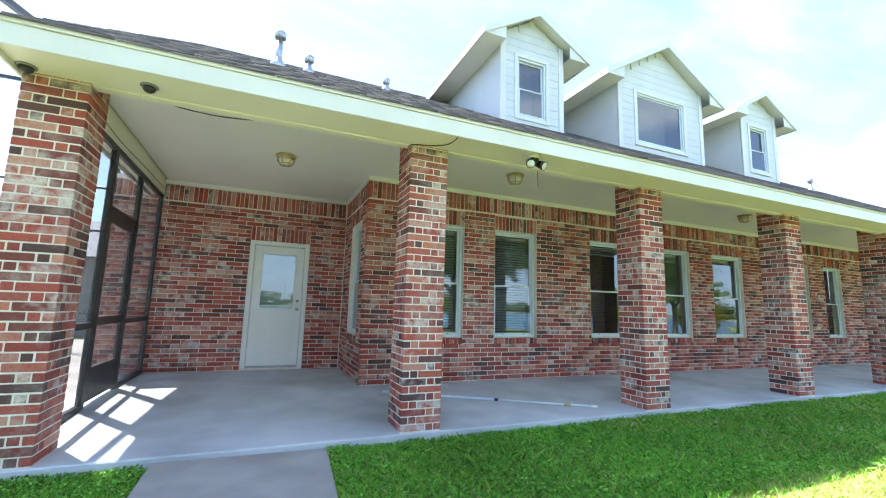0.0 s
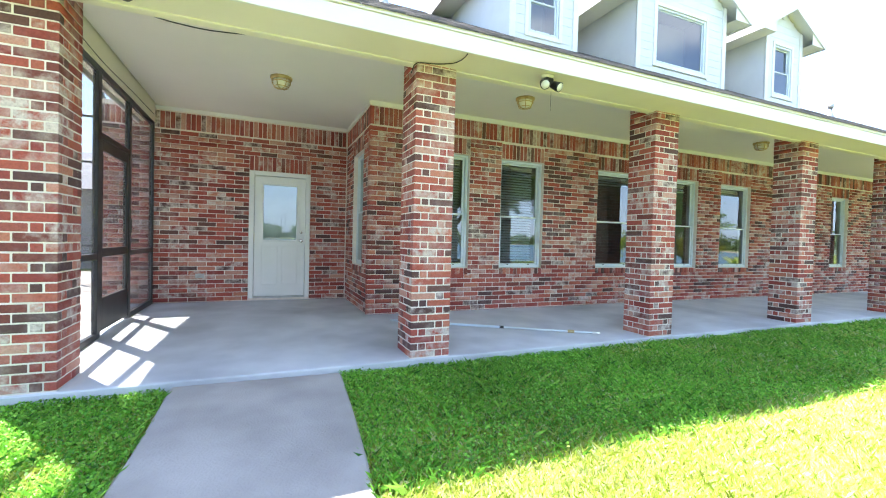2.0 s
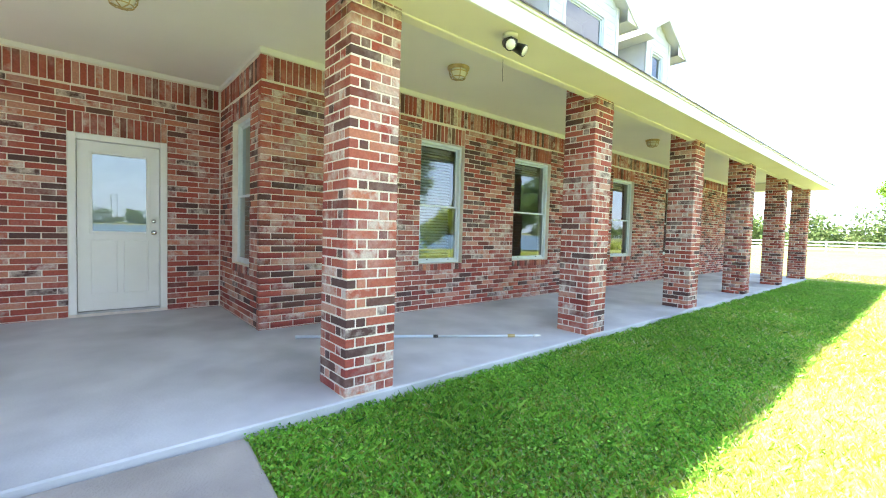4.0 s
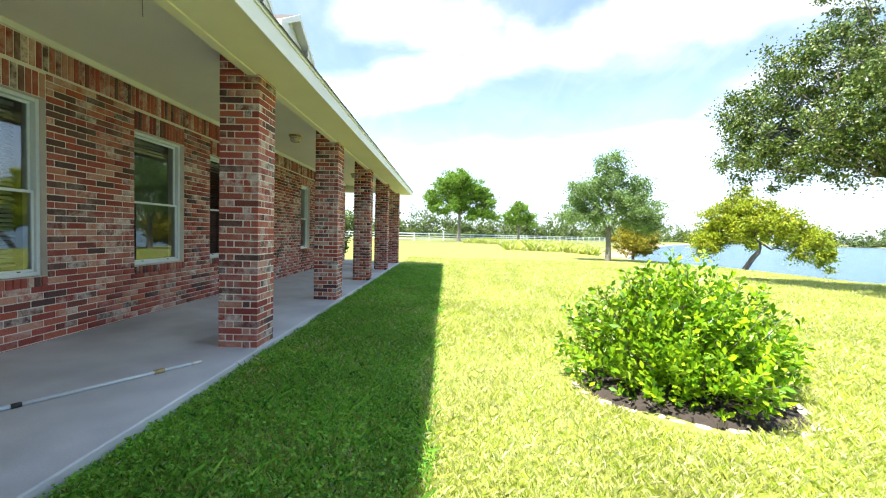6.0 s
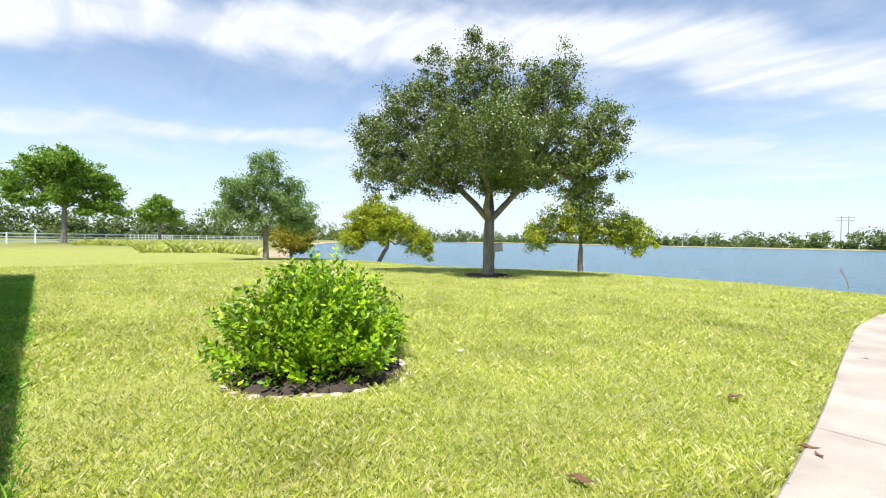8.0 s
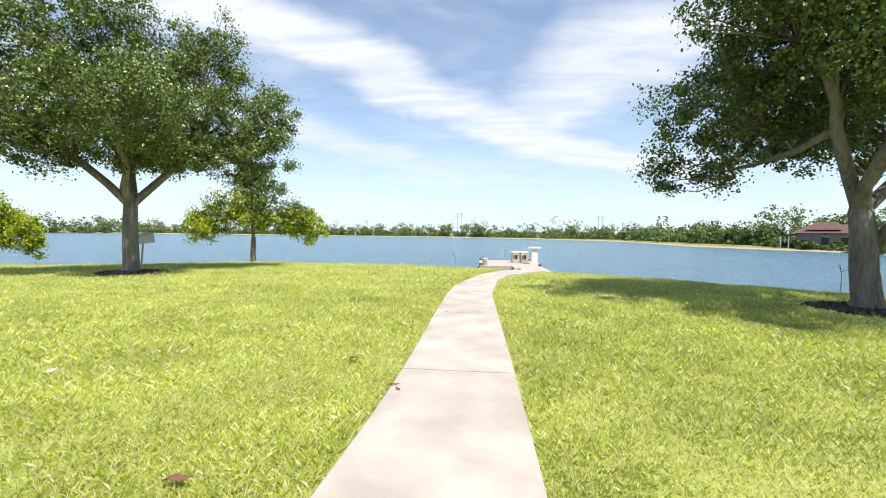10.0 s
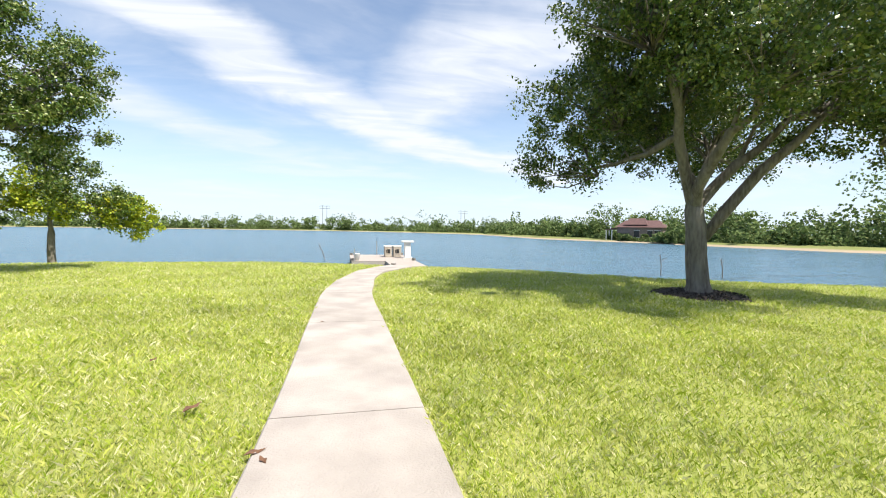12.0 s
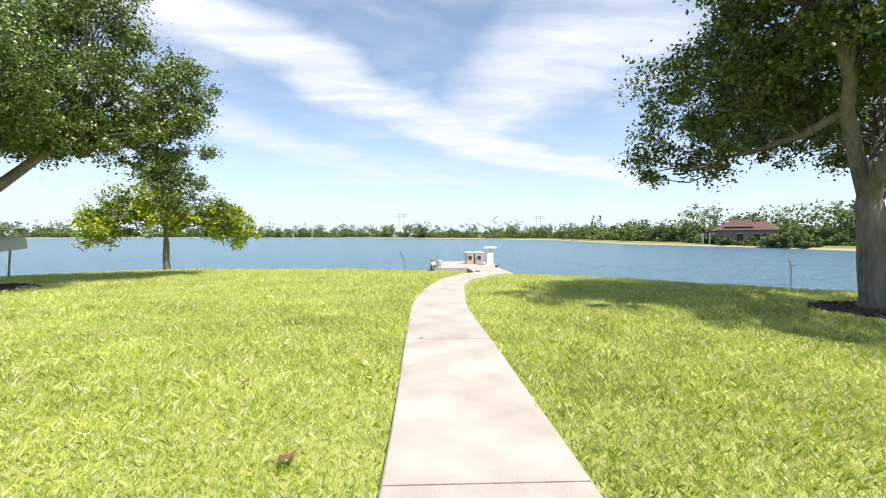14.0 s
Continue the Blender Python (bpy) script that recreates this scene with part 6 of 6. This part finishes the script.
# ---- far woods ----
def woods():
    rng = np.random.default_rng(77)
    runs = [((105, 75), (140, 5), 46, 5.5, 9, 7), ((135, 5), (175, -70), 46, 4.5, 8, 7), ((190, -75), (262, -185), 40, 5, 8, 10), ((255, -200), (245, -300), 22, 6, 9, 10), ((240, -285), (120, -345), 40, 6, 10, 12),
            ((120, -345), (-10, -325), 46, 6, 10, 12), ((-5, -325), (-60, -262), 26, 6, 10, 10), ((-50, -260), (-85, -195), 26, 5, 9, 9), ((-72, -185), (-62, -105), 34, 3, 7, 6), ((-60, -103), (-63, -88), 12, 3.0, 5.5, 3), ((-57, -88), (-60, -70), 14, 0.8, 1.5, 1), ((-62, -68), (-73, -30), 22, 2.2, 5.2, 3), ((-66, -92), (-76, -60), 10, 4.5, 7.5, 3), ((-58, -66), (-70, -34), 22, 0.8, 1.8, 1), ((-74, -50), (-78, -40), 3, 8.5, 10.5, 1.5),
            ((-84, -112), (-100, -40), 16, 5, 7.5, 8), ((-85, -28), (-140, 30), 36, 6, 10, 8), ((110, 80), (20, 130), 40, 7, 11, 10), ((20, 130), (-90, 90), 40, 7, 11, 10), ((-140, 30), (-90, 90), 24, 7, 11, 8)]
    pts, sizes = [], []
    for (x0, y0), (x1, y1), n, h0, h1, wide in runs:
        long = math.hypot(x1 - x0, y1 - y0)
        for k in range(n * 3):
            t = (k + rng.uniform(-0.5, 0.5)) / (n * 3)
            x, y = x0 + (x1 - x0) * t + rng.normal() * wide * 0.5, y0 + (y1 - y0) * t + rng.normal() * wide * 0.5
            low = k % 2
            h = rng.uniform(h0, h1) * (rng.uniform(0.42, 0.68) if low else rng.choice([0.7, 0.9, 1.1, 1.4]))
            far = math.hypot(x, y)
            m = int(np.clip(34000 / far, 120, 320))
            lobes = 4 if low else 8
            lc = rng.uniform(-1, 1, (lobes, 3)) * np.array([h * (1.0 if low else 0.34), h * (0.8 if low else 0.34), h * 0.30]) + np.array([0, 0, h * (0.35 if low else 0.56)])
            lr = h * rng.uniform(0.14, 0.26, lobes) * (2.3 if low else 1)
            which = rng.integers(0, lobes, m)
            d = rng.normal(size=(m, 3))
            d /= np.linalg.norm(d, axis=1, keepdims=True)
            q = lc[which] + d * (lr[which] * rng.uniform(0.6, 1, m))[:, None]
            q[:, 2] = np.abs(q[:, 2])
            pts.append(q + np.array([x, y, -0.5]))
            sizes.append(np.full(m, 0.14 + far * 0.0013))
    p, s = np.concatenate(pts), np.concatenate(sizes)
    n = len(p)
    d = rng.normal(size=(n, 3))
    d /= np.linalg.norm(d, axis=1, keepdims=True)
    e = np.cross(d, rng.normal(size=(n, 3)))
    e /= np.linalg.norm(e, axis=1, keepdims=True)
    s = (s * rng.uniform(0.6, 1.3, n))[:, None]
    v = np.stack([p - d * s, p + e * s * 0.8, p + d * s, p - e * s * 0.8], 1).reshape(-1, 3)
    f = np.arange(n * 4).reshape(-1, 4)
    tagged(arrays("far_woods", v, f, "leaf_far"), "low tree line round the lake and fields, its haze put into colour", "woods", kind="stuff")


woods()


def bank_box():
    z = float(ground_z(13.7, -12.9))
    top = thing("nest_box", (13.7, -12.9, z), "pale weathered box on a thin leaning post at the water's edge", "nest box")
    lean = Vector((0.34, -0.20, 0)) * -0.6
    tube_bm = tube(bmesh.new(), [(0, 0, -0.2), lean * 0.5 + Vector((0, 0, 0.4)), lean + Vector((0, 0, 0.95))], 0.03, 8)
    part("post", tube_bm, "steel", top)
    box = boxes(((-0.42, -0.16, 0.0), (0.42, 0.16, 0.38)), bevel=0.015)
    for v in box.verts:
        v.co = Matrix.Rotation(radians(45), 3, "Z") @ (Matrix.Rotation(radians(9), 3, "Y") @ v.co) + lean + Vector((0.02, 0.02, 0.88))
    part("body", box, "white", top)
    lid = boxes(((-0.46, -0.2, 0.382), (0.46, 0.2, 0.41)), bevel=0.006)
    for v in lid.verts:
        v.co = Matrix.Rotation(radians(45), 3, "Z") @ (Matrix.Rotation(radians(9), 3, "Y") @ v.co) + lean + Vector((0.02, 0.02, 0.88))
    part("lid", lid, "steel", top)


bank_box()


def weed(x, y, h, seed):
    rng = np.random.default_rng(seed)
    top = thing("weed_plant", (x, y, float(ground_z(x, y))), "upright leafy green weed growing out of the lawn", "weed", "weeds in the lawn")
    bend = Vector((rng.normal() * 0.03, rng.normal() * 0.03, 0))
    part("stem", tube(bmesh.new(), [(0, 0, -0.02), bend * 0.5 + Vector((0, 0, h * 0.5)), bend + Vector((0, 0, h))], [0.006, 0.005, 0.003], 6), "bark", top, smooth=True)
    cs, outs = [], []
    for k in range(34):
        t = 0.25 + 0.75 * k / 33
        a = k * 2.4
        reach = 0.05 * (1.25 - t)  + 0.012
        o = np.array([math.cos(a), math.sin(a), 0.15 + 0.9 * (t > 0.8)])
        cs.append(np.array([bend.x * t, bend.y * t, h * t]) + o * reach)
        outs.append(o * 6)
    leaf_cloud("leaves", np.array(cs), 0.030, "leaf_bush", top, seed, long=2.6, outward=np.array(outs))


for q, (x, y, h) in enumerate(((-2.36, 0.34, 0.19), (-2.18, 0.42, 0.11), (-2.52, 0.20, 0.17), (-2.6, 0.45, 0.15))):
    weed(x, y, h, 300 + q)


# ---- grass ----
def value_noise(x, y, cell, seed):
    """Smooth noise between -1 and 1 over cells of that size."""
    table = np.random.default_rng(seed).uniform(-1, 1, (64, 64))
    u, v = x / cell, y / cell
    i, j = np.floor(u).astype(int), np.floor(v).astype(int)
    s, t = u - i, v - j
    s, t = s * s * (3 - 2 * s), t * t * (3 - 2 * t)
    g = lambda p, q: table[p % 64, q % 64]
    return (g(i, j) * (1 - s) + g(i + 1, j) * s) * (1 - t) + (g(i, j + 1) * (1 - s) + g(i + 1, j + 1) * s) * t


def walk_clear(x, y):
    """True off the walkway."""
    s = np.linspace(0, len(WALK) - 1.001, 90)
    c = np.array([tuple(walk_mid(k)) for k in s])
    mid = np.interp(-y, -c[:, 1], c[:, 0])
    half = np.interp(-y, -c[:, 1], c[:, 2])
    grow = np.interp(-y, [-4.7, 6, 12, 16], [0.0, 0.0, 0.12, 0.5])
    return (np.abs(x - mid) > half + grow + 0.006 + 0.022 * value_noise(x * 1.0, y, 0.11, 9)) | (y < -16.2)


def grass(name, n, x0, x1, y0, y1, tall, wide, seed, label, keep=None, material="grass_sun"):
    rng = np.random.default_rng(seed)
    x, y = rng.uniform(x0, x1, n), rng.uniform(y0, y1, n)
    ok = walk_clear(x, y) & ((y < FRONT - 0.015) | (x < -9.1)) & (np.hypot(x - BUSH[0], y - BUSH[1]) > 0.86 + 0.05 * np.sin(3 * np.arctan2(y - BUSH[1], x - BUSH[0]))) & (np.hypot(x - 11.12, y + 9.5) > 0.9) & (np.hypot(x + 7.05, y + 6.05) > 0.9)
    ok &= ~((x < -0.86) & (y > 4.3))
    if keep is not None:
        ok &= keep(x, y, rng)
    x, y = x[ok], y[ok]
    z = ground_z(x, y)
    ok = z > -0.42
    x, y, z = x[ok], y[ok], z[ok]
    m = len(x)
    a = rng.uniform(0, 2 * math.pi, m)
    patch = 0.85 + 0.30 * value_noise(x, y, 1.3, 3) + 0.25 * value_noise(x, y, 0.35, 4)
    h = tall * rng.uniform(0.5, 1.35, m) * patch
    w = wide * rng.uniform(0.7, 1.3, m)
    lx, ly = rng.normal(size=m) * h * 0.55, rng.normal(size=m) * h * 0.55
    dx, dy = np.cos(a) * w / 2, np.sin(a) * w / 2
    v = np.stack([np.stack([x - dx, y - dy, z - 0.01], -1), np.stack([x + dx, y + dy, z - 0.01], -1),
                  np.stack([x + lx * 0.35 + dx * 0.8, y + ly * 0.35 + dy * 0.8, z + h * 0.6], -1), np.stack([x + lx, y + ly, z + h], -1)], 1)
    f = (np.arange(m) * 4)[:, None, None] + np.array([[0, 1, 2], [0, 2, 3]])[None]
    return tagged(arrays(name, v.reshape(-1, 3), f.reshape(-1, 3), material), label, "grass", kind="stuff")


def by_distance(near, far_d):
    def keep(x, y, rng):
        d = np.minimum(np.hypot(x - 1.0, y - 1.6), np.hypot(x - 0.8, y - 2.6))
        return rng.uniform(size=len(x)) < np.clip((near / np.maximum(d, 0.1)) ** 1.3, 0, 1) * (d < far_d)
    return keep


grass("grass", 1250000, -6.0, 9.5, -7.5, FRONT, 0.046, 0.0042, 5, "mown coarse lawn grass with straw-coloured blades", by_distance(2.0, 9.0))
grass("grass_far", 760000, -14, 24, -16.5, FRONT, 0.06, 0.010, 6, "mown lawn grass farther off", lambda x, y, rng: (rng.uniform(size=len(x)) < np.clip(8.0 / np.hypot(x - 1, y - 2), 0, 1) ** 1.2) & (np.hypot(x - 1, y - 2) > 4.5))

grass("field_grass", 70000, 38, 69, -14, 0.5, 0.55, 0.05, 16, "tall dry yellow-green field grass near the sandy bank", lambda x, y, rng: value_noise(x, y, 7.0, 21) + 0.4 * value_noise(x, y, 1.5, 22) + 0.10 * (-3.0 - y) > 0.1)


# Real clover, spread out to the eave's shadow edge to green the shade.
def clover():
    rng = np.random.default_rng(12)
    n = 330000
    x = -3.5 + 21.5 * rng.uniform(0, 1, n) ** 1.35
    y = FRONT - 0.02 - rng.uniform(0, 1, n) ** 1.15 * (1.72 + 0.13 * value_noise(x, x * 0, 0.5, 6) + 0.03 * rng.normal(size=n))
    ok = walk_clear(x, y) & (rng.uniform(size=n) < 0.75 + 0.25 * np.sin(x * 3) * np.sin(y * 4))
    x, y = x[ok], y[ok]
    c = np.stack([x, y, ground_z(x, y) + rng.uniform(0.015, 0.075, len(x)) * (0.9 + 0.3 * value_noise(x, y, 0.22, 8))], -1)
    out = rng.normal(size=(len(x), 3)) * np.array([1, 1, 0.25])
    tagged(leaf_cloud("clover", c, 0.0155, "clover", None, 13, long=1.25, outward=out * 1.5), "low clover and broad-leaved weeds, spread to colour the porch's shade strip", "clover", kind="stuff")


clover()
# Shaded copy of the lawn blades: clover green put where the eave shades.
grass("grass_shade", 120000, -3.0, 16.0, 2.85, FRONT - 0.02, 0.075, 0.005, 15, "longer grass blades by the porch, coloured green for its shade", lambda x, y, rng: rng.uniform(size=len(x)) < np.clip(3.0 / np.hypot(x - 1, y - 2.2), 0, 1) * (0.5 + 0.5 * value_noise(x, y, 0.4, 17)), "clover")


def dead_leaf(x, y, s, lift=0.0, turn=0):
    bm = bmesh.new()
    rim = [bm.verts.new((s * r * math.cos(a), s * 0.6 * r * math.sin(a), s * 0.25 * abs(math.sin(a * 1.5)) + 0.004)) for a, r in ((0, 1.1), (0.7, 0.7), (1.4, 0.9), (2.2, 0.65), (3.14, 1.2), (4.0, 0.7), (4.9, 0.9), (5.6, 0.7))]
    c = bm.verts.new((0, 0, 0.004))
    for k in range(8):
        bm.faces.new((c, rim[k], rim[(k + 1) % 8]))
    o = part("dead_leaf", bm, "brown")
    o.matrix_basis = pose(x, y, float(ground_z(x, y)) + 0.052 + lift, 0, 0, turn)
    tagged(o, "curled brown dead leaf", "leaf", "dead leaves")


for x, y, s, lift, t in ((1.16, -0.79, 0.055, 0, 20), (1.10, -0.70, 0.04, 0, 120), (1.70, -1.50, 0.07, 0.0, 60), (1.97, 0.65, 0.07, 0.0, 10), (0.95, -4.1, 0.03, 0, 200), (2.4, -2.7, 0.05, 0, 80)):
    dead_leaf(x, y, s, lift, t)

# ---- bricks ----
build_columns()
build_wall_bricks()
